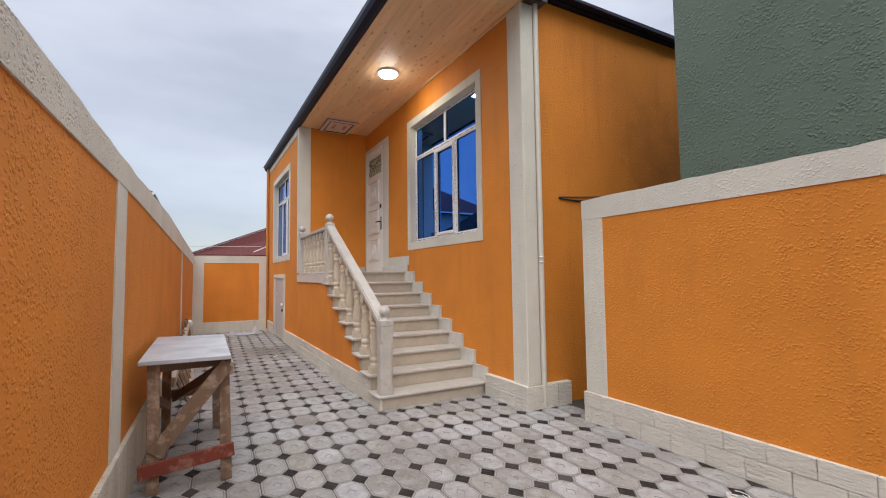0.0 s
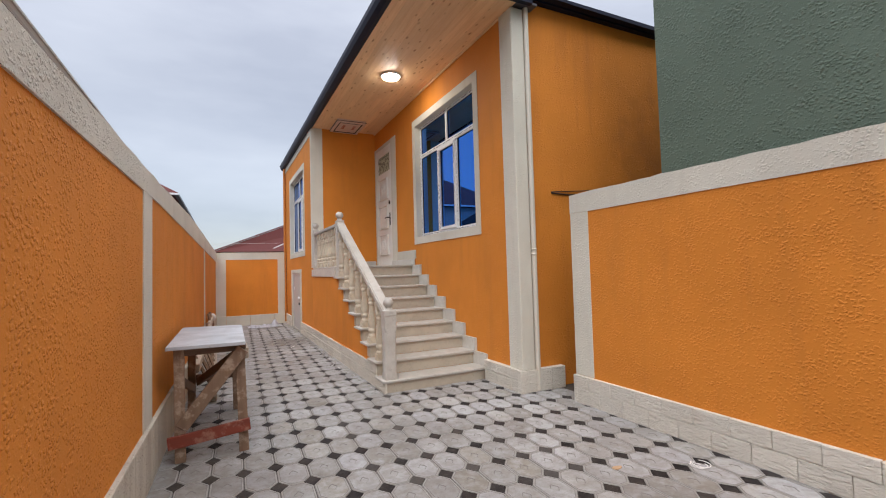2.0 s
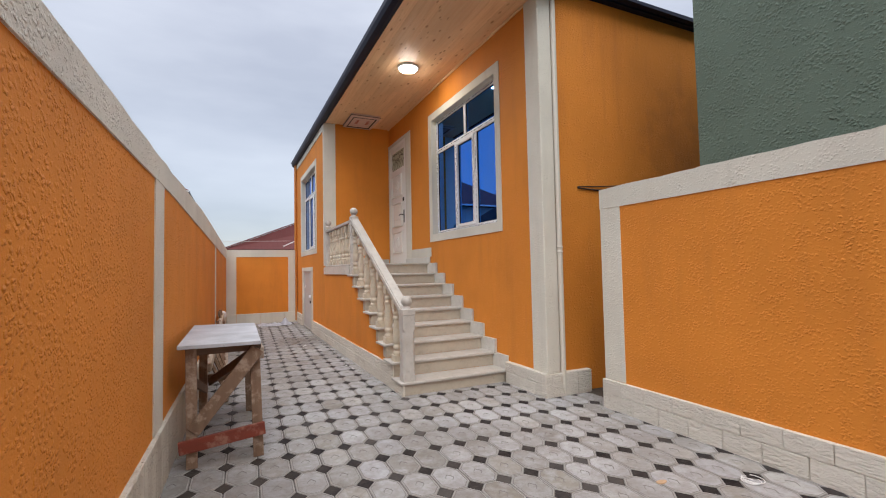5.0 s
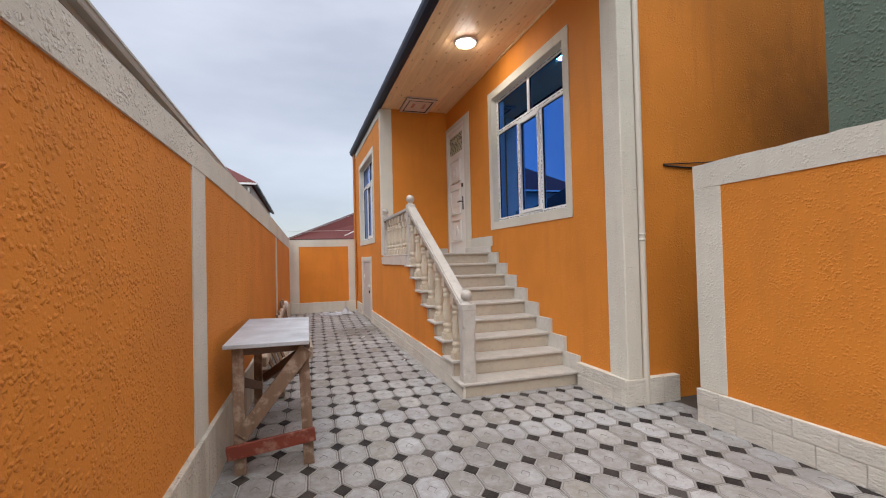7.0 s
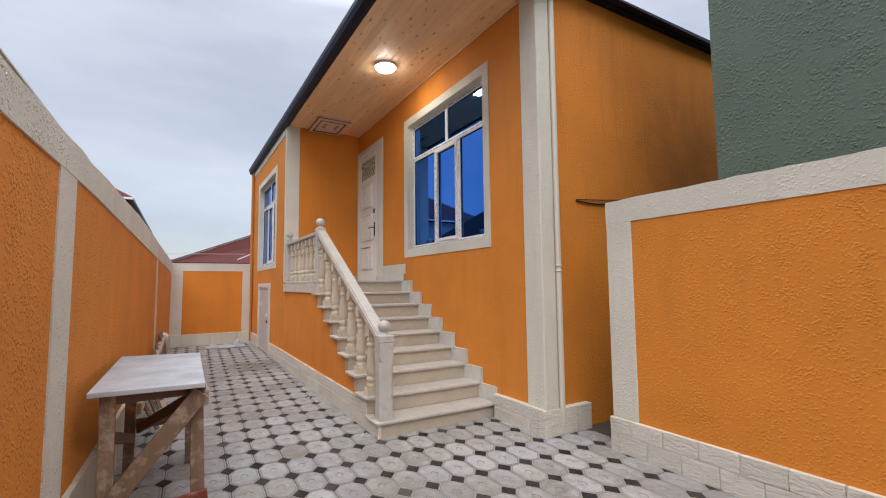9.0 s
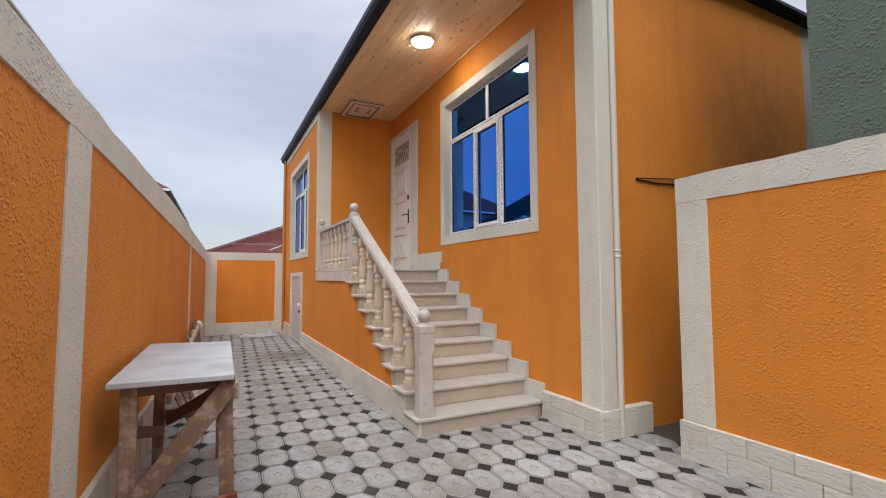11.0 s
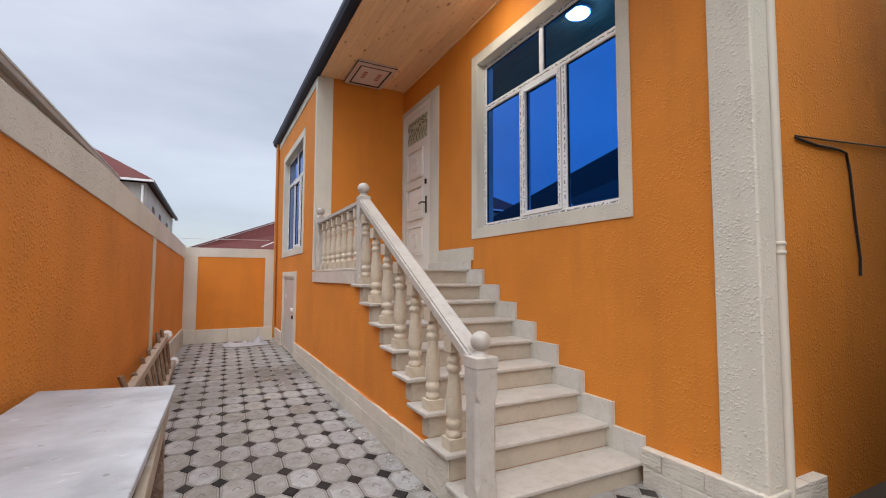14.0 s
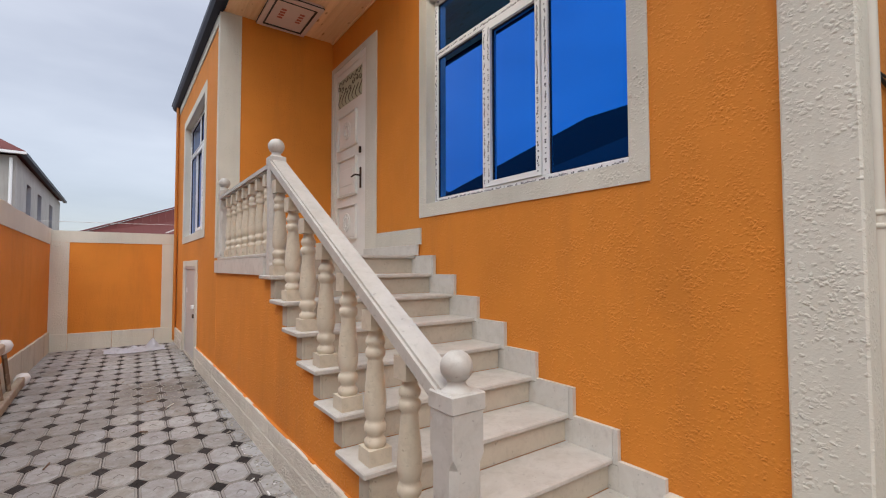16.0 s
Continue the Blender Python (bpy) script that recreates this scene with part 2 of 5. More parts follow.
    col = mixc(n, l, math_node(n, l, "MULTIPLY", mud, 0.35 if dark else 0.7), col, (0.12, 0.098, 0.075))
    trod = n.new("ShaderNodeVectorMath")
    trod.operation = "DISTANCE"
    trod.inputs[1].default_value = (-0.15, 3.3, 0.0)
    l.new(world, trod.inputs[0])
    ragged = math_node(n, l, "ADD", trod.outputs["Value"], math_node(n, l, "MULTIPLY", noise_tex(n, l, world, 3.0, 6.0, 0.7), 1.4))
    mud = ramp(n, l, math_node(n, l, "MULTIPLY", ragged, 0.5), [(0.45, (1, 1, 1)), (0.80, (0, 0, 0))])
    col = mixc(n, l, math_node(n, l, "MULTIPLY", mud, 0.2 if dark else 0.38), col, (0.12, 0.10, 0.08))
    l.new(col, b.inputs["Base Color"])
    b.inputs["Roughness"].default_value = 0.7
    b.inputs["Specular IOR Level"].default_value = 0.1
    bump(n, l, b, noise_tex(n, l, v, 55.0, 4.0, 0.6), 0.45, 0.003)
    return m


def metal_roof(name, colour):
    m, n, l, b = mat(name)
    v = coords(n, l)
    f = noise_tex(n, l, v, 0.8, 5.0, 0.6)
    l.new(mixc(n, l, f, shade(colour, 0.75), shade(colour, 1.2)), b.inputs["Base Color"])
    b.inputs["Roughness"].default_value = 0.75
    b.inputs["Specular IOR Level"].default_value = 0.15
    return m


def tinted_glass(name, reflect, see):
    m = bpy.data.materials.new(name)
    m.use_nodes = True
    n, l = m.node_tree.nodes, m.node_tree.links
    n.clear()
    out = n.new("ShaderNodeOutputMaterial")
    g = n.new("ShaderNodeBsdfGlossy")
    g.inputs["Color"].default_value = (*reflect, 1)
    g.inputs["Roughness"].default_value = 0.015
    t = n.new("ShaderNodeBsdfTransparent")
    t.inputs["Color"].default_value = (*see, 1)
    mx = n.new("ShaderNodeMixShader")
    mx.inputs[0].default_value = 0.85
    l.new(t.outputs[0], mx.inputs[1])
    l.new(g.outputs[0], mx.inputs[2])
    clear = n.new("ShaderNodeBsdfGlossy")
    clear.inputs["Color"].default_value = (0.9, 0.92, 0.95, 1)
    clear.inputs["Roughness"].default_value = 0.01
    fres = n.new("ShaderNodeFresnel")
    fres.inputs["IOR"].default_value = 1.14
    top = n.new("ShaderNodeMixShader")
    l.new(fres.outputs[0], top.inputs[0])
    l.new(mx.outputs[0], top.inputs[1])
    l.new(clear.outputs[0], top.inputs[2])
    l.new(top.outputs[0], out.inputs["Surface"])
    return m


def emitter(name, colour, strength):
    m, n, l, b = mat(name)
    b.inputs["Base Color"].default_value = (*colour, 1)
    b.inputs["Emission Color"].default_value = (*colour, 1)
    b.inputs["Emission Strength"].default_value = strength
    return m


ORANGE = stucco("orange_render", (0.675, 0.236, 0.031), 1.05, (0.34, 0.13, 0.035), 0.26, None, 1.6, 0.5)
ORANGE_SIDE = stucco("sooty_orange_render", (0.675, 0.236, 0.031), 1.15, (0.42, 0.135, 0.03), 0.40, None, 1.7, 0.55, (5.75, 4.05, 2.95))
ORANGE_COARSE = stucco("coarse_orange_render", (0.675, 0.236, 0.031), 1.35, (0.36, 0.14, 0.035), 0.10, None, 1.6, 0.8)
CREAM = stucco("cream_render", (0.65, 0.625, 0.535), 1.0, (0.40, 0.37, 0.30), 0.30, None, 1.6, 0.55)
CREAM_COARSE = stucco("coarse_cream_render", (0.65, 0.625, 0.535), 1.5, (0.40, 0.37, 0.30), 0.25, None, 1.5, 0.9)
CREAM_STAINED = stucco("stained_cream_render", (0.56, 0.52, 0.43), 1.6, (0.24, 0.19, 0.13), 0.7, None, 1.8, 0.6)
GREEN = stucco("green_render", (0.128, 0.172, 0.132), 1.8, (0.08, 0.10, 0.08), 0.2, None, 2.0, 0.8)
ROCK = rock_face("cream_split_stone", (0.70, 0.66, 0.575))
CONCRETE = plain("grey_cement", (0.36, 0.335, 0.29), 0.85, 0.0, 0.25, 4.0, 0.004)
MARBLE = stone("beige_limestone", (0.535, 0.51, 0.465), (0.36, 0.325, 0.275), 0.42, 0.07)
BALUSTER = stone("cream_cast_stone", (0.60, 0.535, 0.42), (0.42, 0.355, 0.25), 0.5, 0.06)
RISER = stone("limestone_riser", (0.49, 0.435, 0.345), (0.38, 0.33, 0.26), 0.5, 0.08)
WHITE_PVC = plain("white_plastic", (0.80, 0.81, 0.81), 0.35, 0.0, 0.04, 3.0)
DOOR_WHITE = plain("cream_white_paint", (0.77, 0.755, 0.70), 0.4, 0.0, 0.05, 5.0)
GLASS = tinted_glass("blue_mirror_glass", (0.002, 0.185, 0.78), (0.05, 0.08, 0.12))
PALE_GLASS = plain("frosted_greenish_glass", (0.58, 0.62, 0.46), 0.25, 0.0, 0.12, 9.0)
GUTTER = plain("dark_blue_metal", (0.008, 0.011, 0.028), 0.45, 0.0, 0.2, 3.0)
GUTTER.node_tree.nodes["Principled BSDF"].inputs["Specular IOR Level"].default_value = 0.18
PINE = wood("varnished_pine", (0.84, 0.57, 0.32), (0.66, 0.37, 0.17), 1, True, 0.5, 0.09)
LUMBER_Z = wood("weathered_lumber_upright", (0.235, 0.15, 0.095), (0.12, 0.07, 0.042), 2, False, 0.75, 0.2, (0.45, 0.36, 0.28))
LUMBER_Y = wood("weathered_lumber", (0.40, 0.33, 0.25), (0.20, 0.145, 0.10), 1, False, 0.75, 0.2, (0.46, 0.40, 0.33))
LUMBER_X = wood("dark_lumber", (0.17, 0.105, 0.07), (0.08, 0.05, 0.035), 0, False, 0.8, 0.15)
RED_BOARD = wood("red_painted_board", (0.22, 0.042, 0.022), (0.12, 0.028, 0.016), 0, False, 0.6, 0.1, (0.36, 0.20, 0.14))
def smudged_board(name, colour):
    """A white faced board with cement dust, scuffs and a few dark spots."""
    m, n, l, b = mat(name)
    v = coords(n, l)
    big = ramp(n, l, noise_tex(n, l, v, 3.0, 6.0, 0.6), [(0.35, (0, 0, 0)), (0.7, (1, 1, 1))])
    col = mixc(n, l, big, shade(colour, 0.72), shade(colour, 1.18))
    streak = ramp(n, l, noise_tex(n, l, coords(n, l, (5.0, 13.0, 5.0)), 1.0, 5.0, 0.7), [(0.56, (0, 0, 0)), (0.7, (1, 1, 1))])
    col = mixc(n, l, math_node(n, l, "MULTIPLY", streak, 0.5), col, (0.27, 0.25, 0.225))
    spot = ramp(n, l, noise_tex(n, l, v, 24.0, 3.0, 0.5), [(0.69, (0, 0, 0)), (0.73, (1, 1, 1))])
    col = mixc(n, l, math_node(n, l, "MULTIPLY", spot, 0.6), col, (0.16, 0.14, 0.12))
    white = ramp(n, l, noise_tex(n, l, coords(n, l, (1, 1.7, 1)), 9.0, 4.0, 0.6), [(0.66, (0, 0, 0)), (0.7, (1, 1, 1))])
    col = mixc(n, l, math_node(n, l, "MULTIPLY", white, 0.5), col, (0.66, 0.66, 0.66))
    l.new(col, b.inputs["Base Color"])
    b.inputs["Roughness"].default_value = 0.5
    bump(n, l, b, noise_tex(n, l, v, 60.0, 4.0, 0.6), 0.3, 0.002)
    return m


BOARD_TOP = smudged_board("white_laminate_dusty", (0.475, 0.50, 0.53))
RAG = plain("white_cloth", (0.75, 0.74, 0.73), 0.9, 0.0, 0.08, 8.0, 0.004)
SHEET = plain("white_sheeting", (0.72, 0.73, 0.78), 0.6, 0.0, 0.08, 5.0, 0.003)
BLACK = plain("black_rubber", (0.015, 0.014, 0.014), 0.5, 0.0, 0.2, 12.0)
BRONZE = plain("dark_bronze", (0.05, 0.035, 0.025), 0.35, 0.8, 0.2, 9.0)
SKIRT = stone("pale_limestone_skirting", (0.60, 0.58, 0.53), (0.45, 0.42, 0.36), 0.42, 0.06)
ORANGE_PIPE = plain("orange_painted_pipe", (0.52, 0.19, 0.03), 0.5, 0.0, 0.1, 5.0)
PIPE = plain("cream_painted_pipe", (0.64, 0.60, 0.51), 0.45, 0.0, 0.06, 5.0)
# brown earth, its colour darkened to stand for shade in the narrow passage
SOIL = plain("gap_shaded_earth", (0.06, 0.046, 0.034), 0.9, 0.0, 0.35, 2.0, 0.01)
GROUND = plain("bare_earth", (0.20, 0.17, 0.13), 0.95, 0.0, 0.3, 0.7, 0.02)
MORTAR = plain("dusty_joint_sand", (0.085, 0.075, 0.068), 0.9, 0.0, 0.25, 7.0, 0.003)
TILE = tile_mat("grey_paving_tile")
TILE_DARK = tile_mat("charcoal_paving_tile", True)
TILE_RIM = plain("tile_rim_grey", (0.285, 0.272, 0.255), 0.75, 0.0, 0.4, 14.0)
TILE_LINE = plain("tile_groove_grey", (0.165, 0.153, 0.14), 0.75, 0.0, 0.3, 14.0)
LAMP_GLOW = emitter("lamp_diffuser", (1.0, 0.94, 0.84), 60.0)
STEEL_GREY = plain("pale_grey_painted_steel", (0.50, 0.48, 0.46), 0.45, 0.1, 0.1, 4.0)
RED_ROOF = metal_roof("maroon_metal_sheet", (0.115, 0.034, 0.031))
DARK_ROOF = metal_roof("dark_brown_metal_sheet", (0.022, 0.014, 0.012))
GREY_RENDER = stucco("grey_cement_render", (0.40, 0.385, 0.36), 1.2, (0.22, 0.2, 0.18), 0.6)
DULL_GUTTER = plain("dull_beige_metal", (0.40, 0.37, 0.33), 0.55, 0.0, 0.15, 3.0)
BROWN_SOFFIT = plain("brown_soffit_board", (0.20, 0.155, 0.115), 0.7, 0.0, 0.15, 2.0)
PINK_FILM = plain("pinkish_film", (0.66, 0.52, 0.46), 0.4, 0.0, 0.1, 7.0)
TAN_FLAKE = plain("tan_render", (0.46, 0.30, 0.17), 0.85, 0.0, 0.2, 30.0, 0.002)
RED_PRINT = plain("red_print", (0.42, 0.10, 0.06), 0.5, 0.0, 0.1, 7.0)
GREY_PRINT = plain("grey_print", (0.16, 0.16, 0.17), 0.5, 0.0, 0.1, 7.0)
# near-black tone standing in for missing light indoors and behind the boards
UNLIT_DARK = plain("unlit_space_dark", (0.10, 0.10, 0.11), 0.9, 0.0, 0.2, 1.0)

# ---- building helpers ----


def finish(name, bm, material, smooth=False, bevel=0.0):
    me = bpy.data.meshes.new(name)
    if bevel:
        bmesh.ops.bevel(bm, geom=bm.edges[:], offset=bevel, segments=1, affect="EDGES", clamp_overlap=True)
    bmesh.ops.recalc_face_normals(bm, faces=bm.faces[:])
    if smooth:
        for f in bm.faces:
            f.smooth = len(f.verts) == 4
    bm.to_mesh(me)
    bm.free()
    for m in material if isinstance(material, (list, tuple)) else (material,):
        me.materials.append(m)
    return me


def part(name, bm, material, parent, label="", smooth=False, bevel=0.0):
    ob = new(name, finish(name, bm, material, smooth, bevel))
    ob.parent = parent
    if label:
        tagged(ob, label=label)
    return ob


def root(name, m, label, category, group="", kind=""):
    ob = new(name)
    ob.matrix_basis = m
    ob.empty_display_size = 0.1
    return tagged(ob, label, category, group, kind)


def box(bm, x0, y0, z0, x1, y1, z1, m=None):
    vs = [bm.verts.new(p) for p in ((x0, y0, z0), (x1, y0, z0), (x1, y1, z0), (x0, y1, z0), (x0, y0, z1), (x1, y0, z1), (x1, y1, z1), (x0, y1, z1))]
    if m:
        for v in vs:
            v.co = m @ v.co
    for f in ((0, 3, 2, 1), (4, 5, 6, 7), (0, 1, 5, 4), (1, 2, 6, 5), (2, 3, 7, 6), (3, 0, 4, 7)):
        bm.faces.new([vs[i] for i in f])
    return vs


def boxes(*bs):
    bm = bmesh.new()
    for b in bs:
        box(bm, *b)
    return bm


def beam(bm, a, b, w, h, up=(0, 0, 1)):
    """A squared bar from a to b, w wide and h deep."""
    a, b = Vector(a), Vector(b)
    d = (b - a).normalized()
    s = d.cross(Vector(up)).normalized() * (w / 2)
    u = s.cross(d).normalized() * (h / 2)
    vs = [bm.verts.new(p + i * s + j * u) for p in (a, b) for i, j in ((-1, -1), (1, -1), (1, 1), (-1, 1))]
    for f in ((3, 2, 1, 0), (4, 5, 6, 7), (0, 1, 5, 4), (1, 2, 6, 5), (2, 3, 7, 6), (3, 0, 4, 7)):
        bm.faces.new([vs[i] for i in f])


def one_beam(a, b, w, h, up=(0, 0, 1)):
    bm = bmesh.new()
    beam(bm, a, b, w, h, up)
    return bm


def cap_ends(bm, rings):
    """Flat ends on vertices of their own, so that the round sides shade cleanly."""
    bm.faces.new([bm.verts.new(v.co) for v in rings[0][::-1]])
    bm.faces.new([bm.verts.new(v.co) for v in rings[-1]])


def lathe(bm, profile, cx=0.0, cy=0.0, seg=20):
    """Turns rows of (radius, z) about an upright axis."""
    rings = []
    for r, z in profile:
        rings.append([bm.verts.new((cx + r * math.cos(2 * math.pi * k / seg), cy + r * math.sin(2 * math.pi * k / seg), z)) for k in range(seg)])
    for a, b in zip(rings, rings[1:]):
        for k in range(seg):
            bm.faces.new((a[k], a[(k + 1) % seg], b[(k + 1) % seg], b[k]))
    cap_ends(bm, rings)


def ball(bm, cx, cy, cz, r, seg=24):
    lathe(bm, [(r * math.sin(math.pi * k / 14), cz - r * math.cos(math.pi * k / 14)) for k in range(1, 14)], cx, cy, seg)


def tube(bm, pts, r, seg=10):
    """A round tube along a row of points."""
    pts = [Vector(p) for p in pts]
    rings = []
    for i, p in enumerate(pts):
        d = (pts[min(i + 1, len(pts) - 1)] - pts[max(i - 1, 0)]).normalized()
        s = d.orthogonal().normalized() if i == 0 else (rings_s - d * rings_s.dot(d)).normalized()
        rings_s = s
        t = d.cross(s)
        rings.append([bm.verts.new(p + r * (math.cos(2 * math.pi * k / seg) * s + math.sin(2 * math.pi * k / seg) * t)) for k in range(seg)])
    for a, b in zip(rings, rings[1:]):
        for k in range(seg):
            bm.faces.new((a[k], a[(k + 1) % seg], b[(k + 1) % seg], b[k]))
    cap_ends(bm, rings)


def wall_mesh(axis, face, back, u0, u1, z0, z1, holes=()):
    """A wall with real openings. axis 'x': its face is the plane x=face and u runs along y; axis 'y': the other way."""
    bm = bmesh.new()
    us = sorted({u0, u1, *(h[0] for h in holes), *(h[1] for h in holes)})
    zs = sorted({z0, z1, *(h[2] for h in holes), *(h[3] for h in holes)})
    made = {}

    def vert(u, d, z):
        key = (round(u, 5), round(d, 5), round(z, 5))
        if key not in made:
            made[key] = bm.verts.new((d, u, z) if axis == "x" else (u, d, z))
        return made[key]

    def solid(i, j):
        if not (0 <= i < len(us) - 1 and 0 <= j < len(zs) - 1):
            return False
        u, z = (us[i] + us[i + 1]) / 2, (zs[j] + zs[j + 1]) / 2
        return not any(h[0] < u < h[1] and h[2] < z < h[3] for h in holes)

    for i in range(len(us) - 1):
        for j in range(len(zs) - 1):
            if not solid(i, j):
                continue
            a, b, c, d = us[i], us[i + 1], zs[j], zs[j + 1]
            for p in (face, back):
                bm.faces.new([vert(a, p, c), vert(b, p, c), vert(b, p, d), vert(a, p, d)])
            for (ii, jj), (p, q) in (((i - 1, j), ((a, c), (a, d))), ((i + 1, j), ((b, c), (b, d))), ((i, j - 1), ((a, c), (b, c))), ((i, j + 1), ((a, d), (b, d)))):
                if not solid(ii, jj):
                    bm.faces.new([vert(p[0], face, p[1]), vert(q[0], face, q[1]), vert(q[0], back, q[1]), vert(p[0], back, p[1])])
    return bm


def slab_course(parent, x0, x1, along, a, b, z0, z1, length, shift, name="stone_slab", material=None):
    """A course of facing slabs with open joints. along 'y': face x0..x1 thick, running a..b in y; along 'x': the other way."""
    p = a - shift
    while p < b - 1e-4:
        s, e = max(p, a) + 0.002, min(p + length, b) - 0.002
        if e - s > 0.03:
            t = random.uniform(-0.003, 0.003)
            out = (x0 + t, s, z0 + 0.002, x1, e, z1 - 0.002) if along == "y" else (s, x0 + t, z0 + 0.002, e, x1, z1 - 0.002)
            part(name, boxes(out), material or ROCK, parent, bevel=0.004)
        p += length


# ---- ground and paving ----
bm = bmesh.new()
bmesh.ops.create_grid(bm, x_segments=2, y_segments=2, size=600.0)
ground = tagged(new("ground", finish("ground", bm, GROUND)), "bare earth ground round the houses", "ground", kind="structure")
ground.location = (0, 0, -0.10)
alley = tagged(new("alley_floor", finish("alley_floor", boxes((3.60, 3.30, -0.10, 9.0, 4.10, -0.004)), SOIL)), "brown earth strip beside the house wall, darkened for the gap's shade", "ground", kind="structure")
paving = tagged(new("paving", finish("paving", boxes((-0.62, -4.0, -0.10, 3.74, 13.80, -0.008)), MORTAR)), "octagonal grey paving with small charcoal diamonds", "paving", kind="structure")

# ---- courtyard walls ----
LEFT = pose(-0.43, 3.5, 0, 0, 0, -1.5)


def band_line(y):
    return min(2.332, 2.345 - 0.0235 * y)


def top_line(y):
    return min(2.240 + 0.022 * min(max((y - 0.8) / 1.4, 0.0), 1.0), band_line(y))


def sloped(bm, x0, x1, y0, y1, z0, drop=0.0, n=14, wob=0.0):
    """A long upright strip whose top follows the falling top of the boundary wall."""
    rows = []
    for k in range(n + 1):
        y = y0 + (y1 - y0) * k / n
        zt = top_line(y) - drop + (noise.noise((y * 3.1, x0, 0)) * wob if wob else 0)
        rows.append([bm.verts.new(p) for p in ((x0, y, z0(y) if callable(z0) else z0), (x1, y, z0(y) if callable(z0) else z0), (x1, y, zt), (x0, y, zt))])
    for a, b in zip(rows, rows[1:]):
        for k in range(4):
            bm.faces.new((a[k], a[(k + 1) % 4], b[(k + 1) % 4], b[k]))
    bm.faces.new(rows[0][::-1])
    bm.faces.new(rows[-1])


bm = bmesh.new()
sloped(bm, -0.22, 0.0, -8.0, -0.03, -0.1, 0.02)
wall_left = tagged(new("wall_left", finish("wall_left", bm, ORANGE_COARSE)), "orange stucco boundary wall with cream bands and plinth", "wall", kind="structure")
wall_left.matrix_basis = LEFT
bm = bmesh.new()
sloped(bm, -0.22, 0.0, -0.03, 10.35, -0.1, 0.02)
part("smooth_panel", bm, ORANGE, wall_left, "smoother orange stucco panel")
for a, b, m in ((-8.0, -0.03, CREAM_COARSE), (-0.03, 10.35, CREAM)):
    bm = bmesh.new()
    sloped(bm, -0.225, 0.010, a, b, lambda y: band_line(y) - 0.265, 0.0, 40, 0.014)
    part("top_band", bm, m, wall_left, "rough cream painted top band")
for y0, y1 in ((-0.17, 0.155), (5.64, 5.88), (-6.0, -5.7)):
    part("pier_band", boxes((-0.02, y0, 0.40, 0.008, y1, band_line(y1) - 0.262)), CREAM, wall_left)
p = -8.0
while p < 10.2:
    e = min(p + 0.62, 10.22)
    part("stone_slab", boxes((-0.01, p + 0.002, -0.02, 0.030, e - 0.002, 0.405 - 0.006 * p if p > 0 else 0.405)), CREAM_STAINED, wall_left, bevel=0.005)
    p += 0.62

BACK_Y = 13.70
wall_back = tagged(new("wall_back", finish("wall_back", boxes((-0.30, BACK_Y, -0.1, 1.80, BACK_Y + 0.2, 2.06)), ORANGE)), "orange stucco end wall framed by cream bands", "wall", kind="structure")
part("top_band", boxes((-0.30, BACK_Y - 0.008, 1.885, 1.722, BACK_Y + 0.205, 2.085)), CREAM, wall_back)
part("side_band", boxes((-0.30, BACK_Y - 0.008, 0.295, 0.095, BACK_Y + 0.03, 1.883)), CREAM, wall_back)
part("side_band", boxes((1.47, BACK_Y - 0.008, 0.295, 1.722, BACK_Y + 0.03, 1.883)), CREAM, wall_back)
for a, b in ((-0.23, 0.10), (0.10, 0.72), (0.72, 1.36), (1.36, 1.69)):
    part("stone_slab", boxes((a + 0.002, BACK_Y - 0.03, -0.02, b - 0.002, BACK_Y + 0.01, 0.295)), CREAM, wall_back, bevel=0.004)

RX, RY = 3.50, 3.457
wall_right = tagged(new("wall_right", finish("wall_right", boxes((RX, -6.0, -0.1, RX + 0.2, RY, 2.22)), ORANGE)), "orange stucco garden wall with cream border and split-stone plinth", "wall", kind="structure")
bm = bmesh.new()
rows = []
for k in range(91):
    y = -6.0 + (RY + 0.006 + 6.0) * k / 90
    zt = 2.238 + noise.noise((y * 4.0, 1.7, 0)) * 0.010 + noise.noise((y * 14.0, 4.7, 0)) * 0.006
    rows.append([bm.verts.new(q) for q in ((RX - 0.008, y, 2.03), (RX + 0.208, y, 2.03), (RX + 0.208, y, zt), (RX - 0.008, y, zt))])
for a, b in zip(rows, rows[1:]):
    for k in range(4):
        bm.faces.new((a[k], a[(k + 1) % 4], b[(k + 1) % 4], b[k]))
bm.faces.new(rows[0][::-1])
bm.faces.new(rows[-1])
part("top_band", bm, CREAM, wall_right, "rough cream painted top band")
part("end_band", boxes((RX - 0.008, 3.20, 0.29, RX + 0.208, RY + 0.006, 2.029)), CREAM, wall_right, bevel=0.006)
slab_course(wall_right, RX - 0.035, RX + 0.01, "y", -4.0, RY + 0.02, -0.02, 0.15, 0.29, 0.14)
slab_course(wall_right, RX - 0.035, RX + 0.01, "y", -4.0, RY + 0.02, 0.15, 0.29, 0.29, 0.281)
wall_rear = tagged(new("wall_rear", finish("wall_rear", boxes((-0.9, -4.2, -0.1, 3.72, -4.0, 2.3)), ORANGE)), "plain orange stucco wall closing the yard", "wall", kind="structure")

# ---- the orange house ----
HX, HY = 3.20, 4.05
SOFFIT = 4.60
RECESS_Y = 9.50
HOUSE_END = 13.95
SLOPE = 0.0085
BAY = pose(1.80, 4.8, 0, 0, 0, 0.487)


def bx(y):
    return 1.80 - SLOPE * (y - 4.8)


